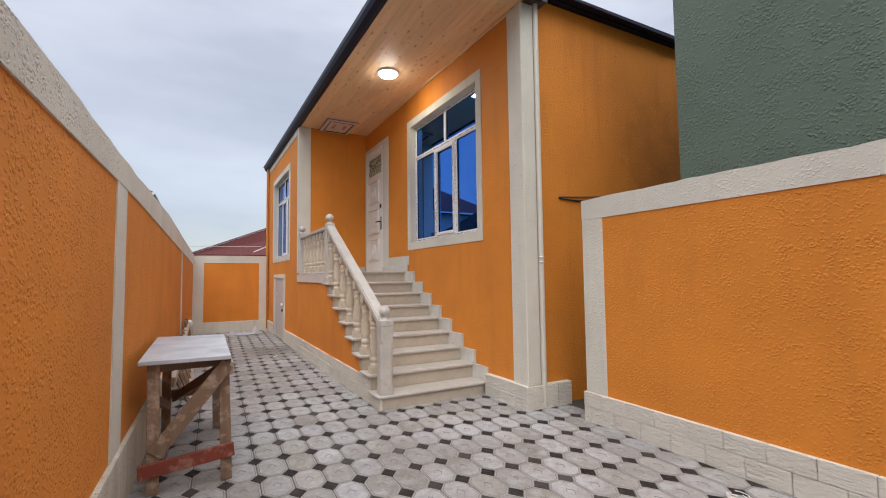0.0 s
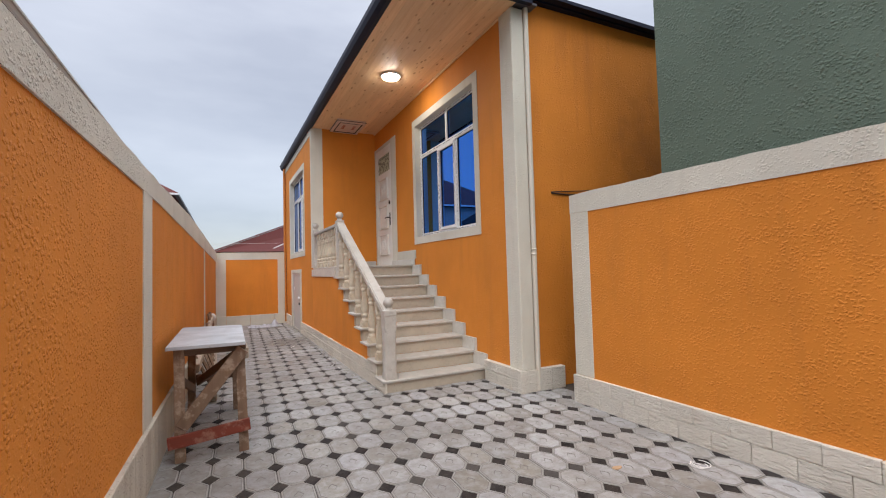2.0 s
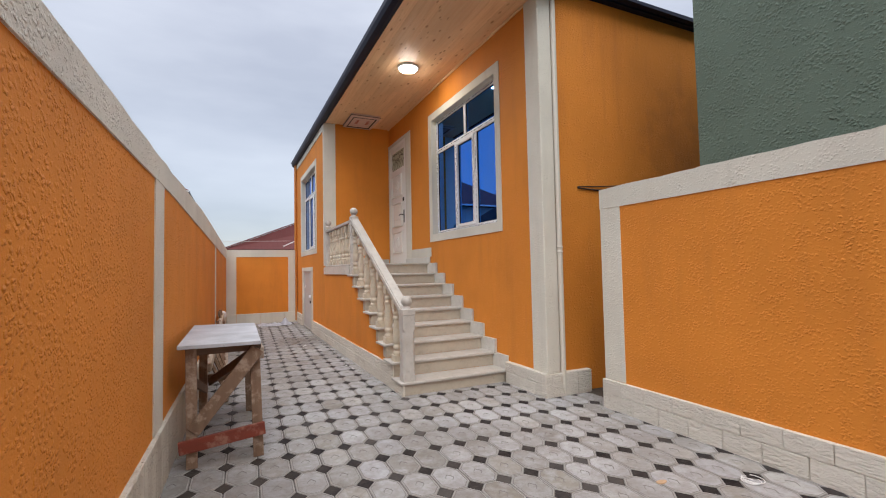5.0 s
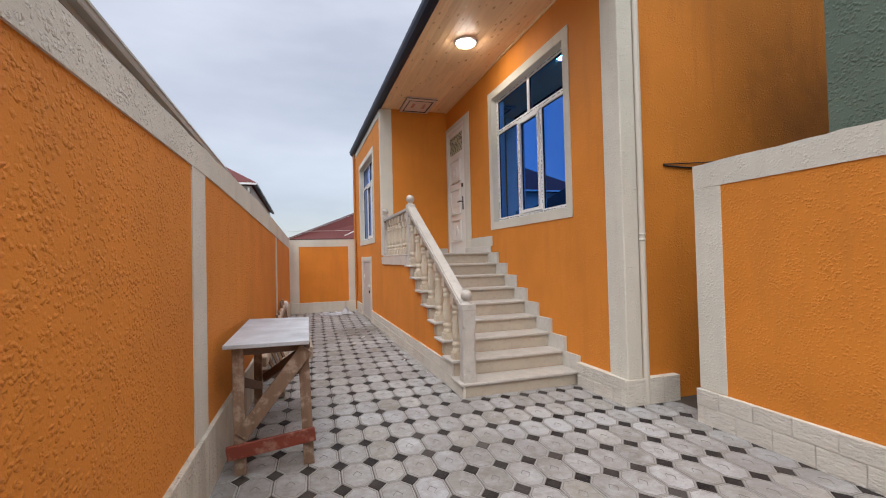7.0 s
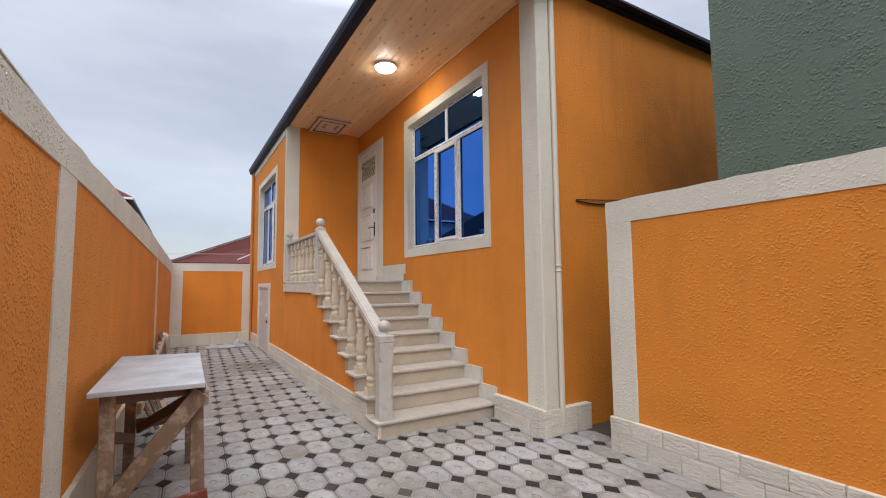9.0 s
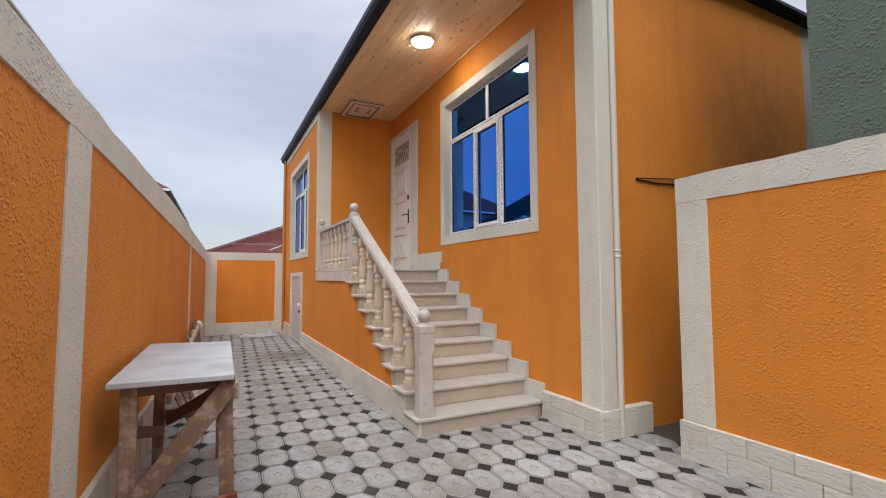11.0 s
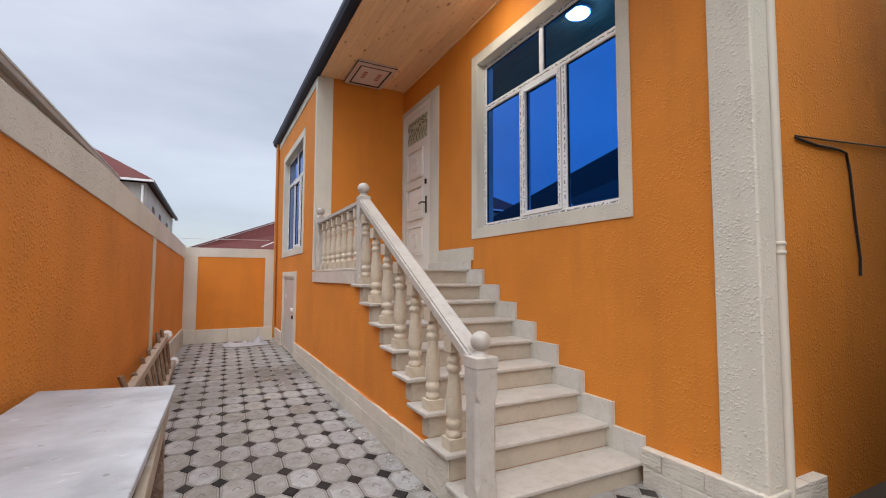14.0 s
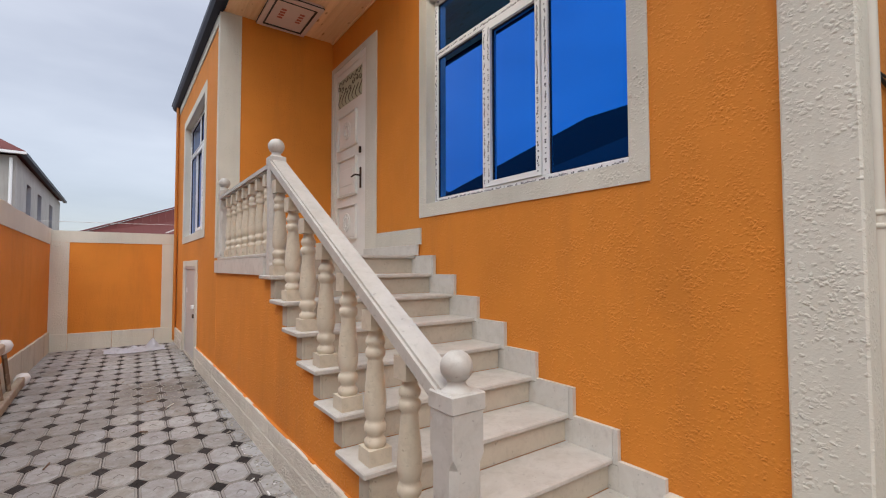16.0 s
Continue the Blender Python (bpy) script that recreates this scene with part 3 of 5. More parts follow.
house = root("house", Matrix.Identity(4), "orange stucco single-storey house with cream trim on a raised base", "house")
W1 = (4.99, 7.10, 2.045, 4.06)
DOOR = (8.42, 9.46, 1.557, 4.14)
part("front_wall", wall_mesh("x", HX, HX + 0.25, HY, RECESS_Y, -0.1, SOFFIT + 0.05, [W1, DOOR]), ORANGE, house)
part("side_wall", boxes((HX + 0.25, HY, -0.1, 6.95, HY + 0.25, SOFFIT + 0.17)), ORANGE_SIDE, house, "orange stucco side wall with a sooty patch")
part("bare_side_wall", boxes((6.95, HY, -0.1, 9.0, HY + 0.25, SOFFIT + 0.17)), GREY_RENDER, house, "bare grey cement end of the side wall")
part("recess_wall", boxes((bx(RECESS_Y) + 0.02, RECESS_Y, -0.1, 9.0, RECESS_Y + 0.2, SOFFIT + 0.05)), ORANGE, house)
W2 = (10.57 - 4.8, 12.72 - 4.8, 1.97, 3.93)
SD = (11.22 - 4.8, 12.42 - 4.8, 0.02, 1.46)
bay = part("bay_wall", wall_mesh("x", 0.0, 0.25, RECESS_Y - 4.8, HOUSE_END - 4.8, -0.1, SOFFIT + 0.12, [W2, SD]), ORANGE, house)
bay.matrix_basis = BAY
part("rear_wall", boxes((1.70, HOUSE_END, -0.1, 9.0, HOUSE_END + 0.2, SOFFIT + 0.1), (8.8, HY + 0.25, -0.1, 9.0, HOUSE_END, SOFFIT + 0.1)), ORANGE, house)
# sheets added inside, coloured dark so the rooms read as unlit
part("unlit_room_backing", boxes((4.6, HY + 0.3, 0.2, 4.7, RECESS_Y, SOFFIT), (HX + 0.26, HY + 0.3, 1.50, 4.6, RECESS_Y, 1.54), (3.4, RECESS_Y + 0.3, 0.2, 3.5, HOUSE_END, SOFFIT)), UNLIT_DARK, house)

# corner pilaster, recess pilaster and frieze
part("corner_pilaster", boxes((HX - 0.03, HY - 0.062, 0.25, 3.352, 4.255, SOFFIT - 0.004)), CREAM, house, "rough cream painted corner pilaster", bevel=0.010)
part("recess_pilaster", boxes((bx(9.5) - 0.008, RECESS_Y - 0.012, 1.56, 2.0, RECESS_Y + 0.10, SOFFIT - 0.004)), CREAM, house)
fr = part("frieze", boxes((-0.012, RECESS_Y - 4.8 + 0.1, SOFFIT - 0.15, 0.02, HOUSE_END - 4.8, SOFFIT + 0.05)), CREAM, house)
fr.matrix_basis = BAY
slab_course(house, HY - 0.075, HY + 0.01, "x", 3.135, 3.79, -0.02, 0.255, 0.45, 0.0)
slab_course(house, HX - 0.065, HX + 0.01, "y", HY - 0.062, 4.80, -0.02, 0.13, 0.30, 0.1)
slab_course(house, HX - 0.065, HX + 0.01, "y", HY - 0.062, 4.80, 0.13, 0.26, 0.30, 0.25)


def window_unit(parent, m, y0, y1, z0, z1, oy0, oy1, oz0, oz1):
    """A white plastic window with two top lights and three tall lights, set back in a cream border."""
    win = part("window", wall_mesh("x", -0.010, 0.02, oy0, oy1, oz0, oz1, [(y0, y1, z0, z1)]), CREAM, parent, "white plastic window with blue mirror glass in a cream border")
    win.matrix_basis = m
    rev = boxes((-0.004, y0 - 0.001, z0 - 0.02, 0.115, y1 + 0.001, z0 + 0.004), (-0.004, y0 - 0.001, z1 - 0.004, 0.115, y1 + 0.001, z1 + 0.02), (-0.004, y0 - 0.02, z0, 0.115, y0 + 0.004, z1), (-0.004, y1 - 0.004, z0, 0.115, y1 + 0.02, z1))
    part("reveal", rev, CREAM, win)
    a, b, c, d = y0 + 0.005, y1 - 0.005, z0 + 0.005, z1 - 0.005
    f, fx0, fx1 = 0.055, 0.085, 0.145
    zt = c + (d - c) * 0.725
    wd = b - a
    m1 = a + wd * 0.333
    m2 = a + wd * 0.645
    mt = a + wd * 0.485
    for q in ((a, b, c, c + f), (a, b, d - f, d), (a, a + f, c + f, d - f), (b - f, b, c + f, d - f)):
        part("frame", boxes((fx0, q[0], q[2], fx1, q[1], q[3])), WHITE_PVC, win, bevel=0.005)
    part("transom", boxes((fx0 - 0.004, a + f, zt - 0.035, fx1, b - f, zt + 0.035)), WHITE_PVC, win, bevel=0.005)
    for q in (m1, m2):
        part("mullion", boxes((fx0 - 0.002, q - 0.032, c + f, fx1, q + 0.032, zt - 0.035)), WHITE_PVC, win, bevel=0.005)
    part("mullion", boxes((fx0 - 0.002, mt - 0.032, zt + 0.035, fx1, mt + 0.032, d - f)), WHITE_PVC, win, bevel=0.005)
    s = 0.045
    sash = wall_mesh("x", fx0 - 0.014, fx1 - 0.01, m1 + 0.034, m2 - 0.034, c + f + 0.002, zt - 0.037, [(m1 + 0.034 + s, m2 - 0.034 - s, c + f + s, zt - 0.037 - s)])
    part("sash", sash, WHITE_PVC, win)
    for q in ((a + f, m1 - 0.032, c + f, zt - 0.035), (m2 + 0.032, b - f, c + f, zt - 0.035), (m1 + 0.034 + s, m2 - 0.034 - s, c + f + s, zt - 0.037 - s), (a + f, mt - 0.032, zt + 0.035, d - f), (mt + 0.032, b - f, zt + 0.035, d - f)):
        part("pane", boxes((fx0 + 0.022, q[0] - 0.004, q[2] - 0.004, fx0 + 0.030, q[1] + 0.004, q[3] + 0.004)), GLASS, win, "blue mirror-tinted glass")
        part("gasket", wall_mesh("x", fx0 + 0.012, fx0 + 0.021, q[0] - 0.003, q[1] + 0.003, q[2] - 0.003, q[3] + 0.003, [(q[0] + 0.006, q[1] - 0.006, q[2] + 0.006, q[3] - 0.006)]), BLACK, win)
    # printed protective film left on the frame: short marks in rows
    bm = bmesh.new()
    rng = random.Random(7)

    def marks(u0, u1, fixed, horizontal, x):
        p = u0 + 0.03
        while p < u1 - 0.05:
            ln = rng.uniform(0.006, 0.02)
            if rng.random() < 0.93:
                w = rng.uniform(0.004, 0.009)
                o = rng.uniform(-0.005, 0.005)
                if horizontal:
                    box(bm, x - 0.0012, p, fixed + o - w, x, p + ln, fixed + o + w)
                else:
                    box(bm, x - 0.0012, fixed + o - w, p, x, fixed + o + w, p + ln)
            p += ln + rng.choice((0.003, 0.004, 0.005, 0.006, 0.03))

    marks(c, d, a + f / 2, False, fx0)
    marks(c, d, b - f / 2, False, fx0)
    marks(a, b, c + f / 2, True, fx0)
    marks(a, b, d - f / 2, True, fx0)
    marks(a, b, zt, True, fx0 - 0.004)
    marks(c + f, zt, m1 - 0.005, False, fx0 - 0.002)
    marks(c + f, zt, m2 + 0.005, False, fx0 - 0.002)
    marks(c + f, zt, m1 + 0.058, False, fx0 - 0.014)
    marks(c + f, zt, m2 - 0.058, False, fx0 - 0.014)
    tagged(part("film_print", bm, GREY_PRINT, win, "rows of small grey film print"), kind="stuff")
    return win


window_unit(house, pose(HX, 0, 0), W1[0], W1[1], W1[2], W1[3], 4.868, 7.226, 1.922, 4.182)
window_unit(house, BAY, W2[0], W2[1], W2[2], W2[3], 10.42 - 4.8, 12.86 - 4.8, 1.86, 4.05)

# entrance door
door = part("door", wall_mesh("x", -0.012, 0.02, 8.14, 9.496, 1.70, 4.205, [(DOOR[0], DOOR[1], 1.0, DOOR[3])]), CREAM, house, "cream white panelled entrance door with ironwork fanlight, closed")
door.matrix_basis = pose(HX, 0, 0)
part("door_frame", wall_mesh("x", 0.0, 0.11, DOOR[0], DOOR[1], DOOR[2] + 0.002, DOOR[3], [(DOOR[0] + 0.075, DOOR[1] - 0.06, DOOR[2] - 0.1, DOOR[3] - 0.075)]), DOOR_WHITE, door)
LY0, LY1 = DOOR[0] + 0.08, DOOR[1] - 0.065
leaf = part("door_leaf", wall_mesh("x", 0.014, 0.06, LY0, LY1, 1.565, DOOR[3] - 0.08, [(LY0 + 0.07, LY1 - 0.05, 3.60, 3.99)]), DOOR_WHITE, door)
part("fanlight_glass", boxes((0.030, LY0 + 0.065, 3.595, 0.036, LY1 - 0.045, 3.995)), PALE_GLASS, door, "pale greenish frosted glass")
bm = bmesh.new()
ya, yb = LY0 + 0.08, LY1 - 0.06
for k in range(7):
    y = ya + (yb - ya) * (k + 0.3) / 7
    tube(bm, [(0.022, y + 0.06 * math.sin(q * 0.5) + 0.02 * q / 8, 3.61 + 0.022 * q) for q in range(9)], 0.0042, 6)
    c0 = (y + 0.03, 3.84 + 0.03 * math.sin(k * 1.3))
    tube(bm, [(0.022, c0[0] + (0.045 - 0.004 * q) * math.cos(q * 0.75 + k), c0[1] + (0.045 - 0.004 * q) * math.sin(q * 0.75 + k)) for q in range(9)], 0.0042, 6)
for k in range(5):
    y = ya + (yb - ya) * (k + 0.5) / 5
    tube(bm, [(0.022, y - 0.08 + 0.02 * q, 3.94 + 0.025 * math.sin(q * 0.9 + k)) for q in range(9)], 0.0042, 6)
part("fanlight_ironwork", bm, BRONZE, door, "thin dark scrolled ironwork", smooth=True)


def moulded_panel(y0, y1, z0, z1):
    bm = bmesh.new()
    for q in ((y0, y1, z0, z0 + 0.012), (y0, y1, z1 - 0.012, z1), (y0, y0 + 0.012, z0, z1), (y1 - 0.012, y1, z0, z1)):
        box(bm, -0.018, q[0], q[2], 0.016, q[1], q[3])
    part("panel_moulding", bm, DOOR_WHITE, door, bevel=0.003)
    part("panel_field", boxes((0.003, y0 + 0.03, z0 + 0.03, 0.016, y1 - 0.03, z1 - 0.03)), DOOR_WHITE, door, bevel=0.008)


py0, py1 = LY0 + 0.20, LY1 - 0.12
moulded_panel(py0, py1, 3.00, 3.46)
moulded_panel(py0, py1, 2.36, 2.86)
moulded_panel(py0, py1, 1.80, 2.24)
for zc in (3.23, 2.02):
    bm = bmesh.new()
    yc = (py0 + py1) / 2
    for r in (0.10, 0.055):
        tube(bm, [(-0.001, yc + r * math.cos(k * math.pi / 10), zc + 1.15 * r * math.sin(k * math.pi / 10)) for k in range(21)], 0.009, 6)
    for k in range(8):
        a = k * math.pi / 4
        tube(bm, [(-0.001, yc + 0.055 * math.cos(a), zc + 0.063 * math.sin(a)), (-0.004, yc + 0.10 * math.cos(a + 0.3), zc + 0.115 * math.sin(a + 0.3))], 0.008, 6)
    part("carved_rosette", bm, DOOR_WHITE, door, smooth=True)
part("carved_tablet", boxes((-0.008, py0 + 0.10, 2.50, 0.006, py1 - 0.10, 2.72)), DOOR_WHITE, door, bevel=0.012)
part("handle_plate", boxes((0.002, LY0 + 0.075, 2.42, 0.014, LY0 + 0.115, 2.68)), BRONZE, door, "dark bronze handle plate", bevel=0.004)
bm = bmesh.new()
tube(bm, [(0.008, LY0 + 0.095, 2.58), (-0.05, LY0 + 0.095, 2.58), (-0.055, LY0 + 0.13, 2.585), (-0.05, LY0 + 0.23, 2.575)], 0.011, 8)
part("handle", bm, BRONZE, door, "dark bronze lever handle", smooth=True)
part("lock", boxes((-0.01, LY0 + 0.08, 2.86, 0.014, LY0 + 0.12, 2.94)), BRONZE, door, bevel=0.006)
for z in (3.35, 1.9):
    part("hinge", boxes((-0.006, LY1 + 0.002, z, 0.012, LY1 + 0.03, z + 0.12)), DOOR_WHITE, door, bevel=0.003)

# small door to the cellar under the bay
cellar = part("cellar_door", wall_mesh("x", -0.012, 0.02, 10.98 - 4.8, 12.66 - 4.8, -0.01, 1.55, [(SD[0], SD[1], -0.2, SD[3])]), CREAM, house, "small pale grey steel cellar door, closed")
cellar.matrix_basis = BAY
part("door_frame", wall_mesh("x", 0.0, 0.08, SD[0], SD[1], SD[2], SD[3], [(SD[0] + 0.05, SD[1] - 0.05, -0.1, SD[3] - 0.05)]), STEEL_GREY, cellar)
part("door_leaf", boxes((0.012, SD[0] + 0.052, 0.03, 0.05, SD[1] - 0.052, SD[3] - 0.052)), STEEL_GREY, cellar, bevel=0.004)
part("threshold", boxes((-0.016, SD[0] - 0.02, -0.01, 0.06, SD[1] + 0.02, 0.027)), CONCRETE, cellar)
part("latch", boxes((-0.03, SD[0] + 0.16, 0.80, 0.014, SD[0] + 0.24, 0.86)), WHITE_PVC, cellar, bevel=0.006)
part("lock", boxes((-0.01, SD[0] + 0.16, 0.66, 0.014, SD[0] + 0.22, 0.72)), BLACK, cellar)
part("sticker", boxes((0.009, SD[1] - 0.22, 1.02, 0.0125, SD[1] - 0.12, 1.10)), WHITE_PVC, cellar)

# plinth along stairs and bay
for a, b in ((RECESS_Y - 4.8 - 4.35, 10.98 - 4.8), (12.66 - 4.8, HOUSE_END - 4.8 - 0.2)):
    for z0, z1, sh in ((-0.02, 0.15, 0.0), (0.15, 0.285, 0.15)):
        p = a - sh
        while p < b:
            s, e = max(p, a) + 0.002, min(p + 0.30, b) - 0.002
            if e - s > 0.03:
                ob = part("stone_slab", boxes((-0.03 + random.uniform(-0.003, 0.003), s, z0 + 0.002, 0.01, e, z1 - 0.002)), ROCK, house, bevel=0.004)
                ob.matrix_basis = BAY
            p += 0.30

# slopped wall paint along the top of the plinth
bm = bmesh.new()
p = 0.36
while p < 6.15:
    q = p + random.uniform(0.05, 0.22)
    box(bm, -random.uniform(0.004, 0.024), p, 0.2815, -0.001, min(q, 6.17), random.uniform(0.2865, 0.2890))
    p = q
ob = part("paint_smear", bm, ORANGE, house, "uneven orange paint edge on the plinth")
ob.matrix_basis = BAY

# boarded soffit over the recess
soffit = part("soffit", boxes((bx(4.0) - 0.02, 3.895, SOFFIT + 0.02, HX + 0.3, RECESS_Y + 0.02, SOFFIT + 0.05)), UNLIT_DARK, house, "varnished knotty pine boarding under the eaves")
x = 1.80
while x < HX - 0.001:
    e = min(x + 0.098, HX - 0.001)
    y0 = 3.895
    cuts = [y0, RECESS_Y - 0.002]
    cuts.insert(1, random.uniform(5.2, 8.3))
    for a, b in zip(cuts, cuts[1:]):
        part("plank", boxes((x + 0.0005, a + 0.0005, SOFFIT, e - 0.0005, b - 0.0005, SOFFIT + 0.018)), PINE, soffit, bevel=0.0012)
    x = e
part("cornice_strip", boxes((HX - 0.035, 4.26, SOFFIT - 0.03, HX - 0.003, RECESS_Y - 0.02, SOFFIT - 0.001)), PINE, house, bevel=0.008)

# eaves gutters and roof
bm = bmesh.new()
prof = [(0.0, 0.0), (-0.05, 0.0), (-0.105, 0.03), (-0.13, 0.085), (-0.13, 0.15), (-0.12, 0.155), (0.0, 0.155)]
ends = []
for y in (-1.02, HOUSE_END - 4.8 + 0.05):
    ends.append([bm.verts.new((0.02 + px, y, SOFFIT - 0.02 + pz)) for px, pz in prof])
for k in range(len(prof)):
    k2 = (k + 1) % len(prof)
    bm.faces.new((ends[0][k], ends[0][k2], ends[1][k2], ends[1][k]))
bm.faces.new(ends[0][::-1])
bm.faces.new(ends[1])
g = part("eaves_gutter", bm, GUTTER, house, "dark blue metal eaves gutter and fascia")
g.matrix_basis = BAY
part("side_gutter", boxes((1.74, 3.83, SOFFIT - 0.01, HX + 0.185, 3.89, SOFFIT + 0.15), (HX + 0.19, HY - 0.085, SOFFIT + 0.135, 9.1, HY - 0.002, SOFFIT + 0.27)), GUTTER, house)
bm = bmesh.new()
r0 = [bm.verts.new(p) for p in ((1.72, 3.84, SOFFIT + 0.152), (9.1, 3.93, SOFFIT + 0.152), (9.1, HOUSE_END + 0.2, SOFFIT + 0.14), (1.60, HOUSE_END + 0.2, SOFFIT + 0.14))]
r1 = [bm.verts.new(p) for p in ((5.4, 7.0, SOFFIT + 1.0), (5.4, 10.6, SOFFIT + 1.0))]
bm.faces.new((r0[0], r0[1], r1[0]))
bm.faces.new((r0[1], r0[2], r1[1], r1[0]))
bm.faces.new((r0[2], r0[3], r1[1]))
bm.faces.new((r0[3], r0[0], r1[0], r1[1]))
bm.faces.new(r0[::-1])
part("roof", bm, GUTTER, house)

# downpipes
bm = bmesh.new()
tube(bm, [(3.394, HY - 0.052, 0.02), (3.394, HY - 0.052, 2.0), (3.394, HY - 0.052, SOFFIT + 0.12)], 0.033, 16)
pipe = part("downpipe", bm, PIPE, house, "cream painted rain downpipe", smooth=True)
bm = bmesh.new()
for z in (1.60, 1.655):
    lathe(bm, [(0.032, z), (0.040, z + 0.005), (0.040, z + 0.020), (0.032, z + 0.025)], 3.394, HY - 0.052, 14)
part("collar", bm, PIPE, pipe, smooth=True)
bm = bmesh.new()
tube(bm, [(-0.04, HOUSE_END - 4.8 - 0.30, 0.05), (-0.04, HOUSE_END - 4.8 - 0.30, SOFFIT - 0.02)], 0.03, 10)
pp = part("downpipe", bm, ORANGE_PIPE, house, "orange painted rain downpipe", smooth=True)
pp.matrix_basis = BAY

# cable clipped to the side wall
bm = bmesh.new()
tube(bm, [(3.73, HY - 0.012, 2.372), (4.0, HY - 0.012, 2.36), (4.30, HY - 0.012, 2.372), (4.42, HY - 0.012, 2.36), (4.46, HY - 0.012, 2.22), (4.50, HY - 0.012, 1.9), (4.55, HY - 0.012, 1.6), (4.54, HY - 0.012, 1.48)], 0.009, 6)
tube(bm, [(3.73, HY - 0.012, 2.385), (4.2, HY - 0.012, 2.42), (5.4, HY - 0.012, 2.52)], 0.006, 6)
cable = part("electric_cable", bm, BLACK, house, "loose black electric cable", smooth=True)

# lamp and hatch in the soffit
lamp = root("ceiling_lamp", pose(2.49, 6.35, SOFFIT), "round white surface-mounted ceiling lamp, switched on", "lamp")
bm = bmesh.new()
lathe(bm, [(0.10, 0.0), (0.160, -0.001), (0.164, -0.022), (0.154, -0.030), (0.131, -0.030)], seg=40)
part("rim", bm, WHITE_PVC, lamp, smooth=True)
bm = bmesh.new()
lathe(bm, [(0.130, -0.030), (0.130, -0.046), (0.122, -0.054), (0.09, -0.060), (0.03, -0.062)], seg=40)
part("diffuser", bm, LAMP_GLOW, lamp, "glowing white diffuser", smooth=True)

hatch = root("ceiling_hatch", pose(2.46, 9.06, SOFFIT - 0.032), "pinkish film-covered loft hatch with black seals", "hatch")
part("frame", boxes((-0.30, -0.38, -0.03, 0.30, -0.32, -0.001), (-0.30, 0.32, -0.03, 0.30, 0.38, -0.001), (-0.30, -0.32, -0.03, -0.24, 0.32, -0.001), (0.24, -0.32, -0.03, 0.30, 0.32, -0.001)), PINK_FILM, hatch)
part("casing", boxes((-0.296, -0.376, 0.0, 0.296, 0.376, 0.031)), PINK_FILM, hatch)
part("panel", boxes((-0.235, -0.315, -0.022, 0.235, 0.315, -0.002)), PINK_FILM, hatch, "pinkish film-covered panel")
part("seal", boxes((-0.243, -0.323, -0.034, 0.243, -0.303, -0.021), (-0.243, 0.303, -0.034, 0.243, 0.323, -0.021), (-0.243, -0.303, -0.034, -0.223, 0.303, -0.021), (0.223, -0.303, -0.034, 0.243, 0.303, -0.021), (-0.308, -0.390, -0.010, 0.308, -0.381, -0.001), (-0.308, 0.381, -0.010, 0.308, 0.390, -0.001), (-0.308, -0.381, -0.010, -0.301, 0.381, -0.001), (0.301, -0.381, -0.010, 0.308, 0.381, -0.001)), BLACK, hatch)
for cx in (-0.10, 0.12):
    bm = bmesh.new()
    for k in range(4):
        box(bm, cx - 0.03, -0.14 + k * 0.065, -0.0245, cx + 0.03, -0.10 + k * 0.065, -0.0222)
    part("red_mark", bm, RED_PRINT, hatch, "red film print")

# ---- outside staircase ----
RISE0, RISE, GO, NOSE0 = 0.153, 0.1755, 0.312, 4.80
N = 8
tread_z = [RISE0 + RISE * k for k in range(N + 1)]
nose_y = [NOSE0 + GO * k for k in range(N + 1)]
stairs = root("staircase", Matrix.Identity(4), "beige limestone outside staircase with turned stone balustrade", "staircase", kind="structure")
outline = [(nose_y[0] + 0.046, -0.05)]
for k in range(N + 1):
    a = nose_y[k] + 0.046
    outline.append((a, tread_z[k] - 0.031))
    outline.append((nose_y[k + 1] + 0.046 if k < N else RECESS_Y - 0.002, tread_z[k] - 0.031))
outline.append((RECESS_Y - 0.002, -0.05))
bm = bmesh.new()
sides = [[bm.verts.new((x if x else bx(y) + 0.001, y, z)) for y, z in outline] for x in (0, HX - 0.002)]
bm.faces.new(sides[0])
bm.faces.new(sides[1][::-1])
for k in range(len(outline)):
    q = (k + 1) % len(outline)
    bm.faces.new((sides[0][k], sides[1][k], sides[1][q], sides[0][q]))
part("stair_side", bm, ORANGE, stairs, "orange stucco stair side")
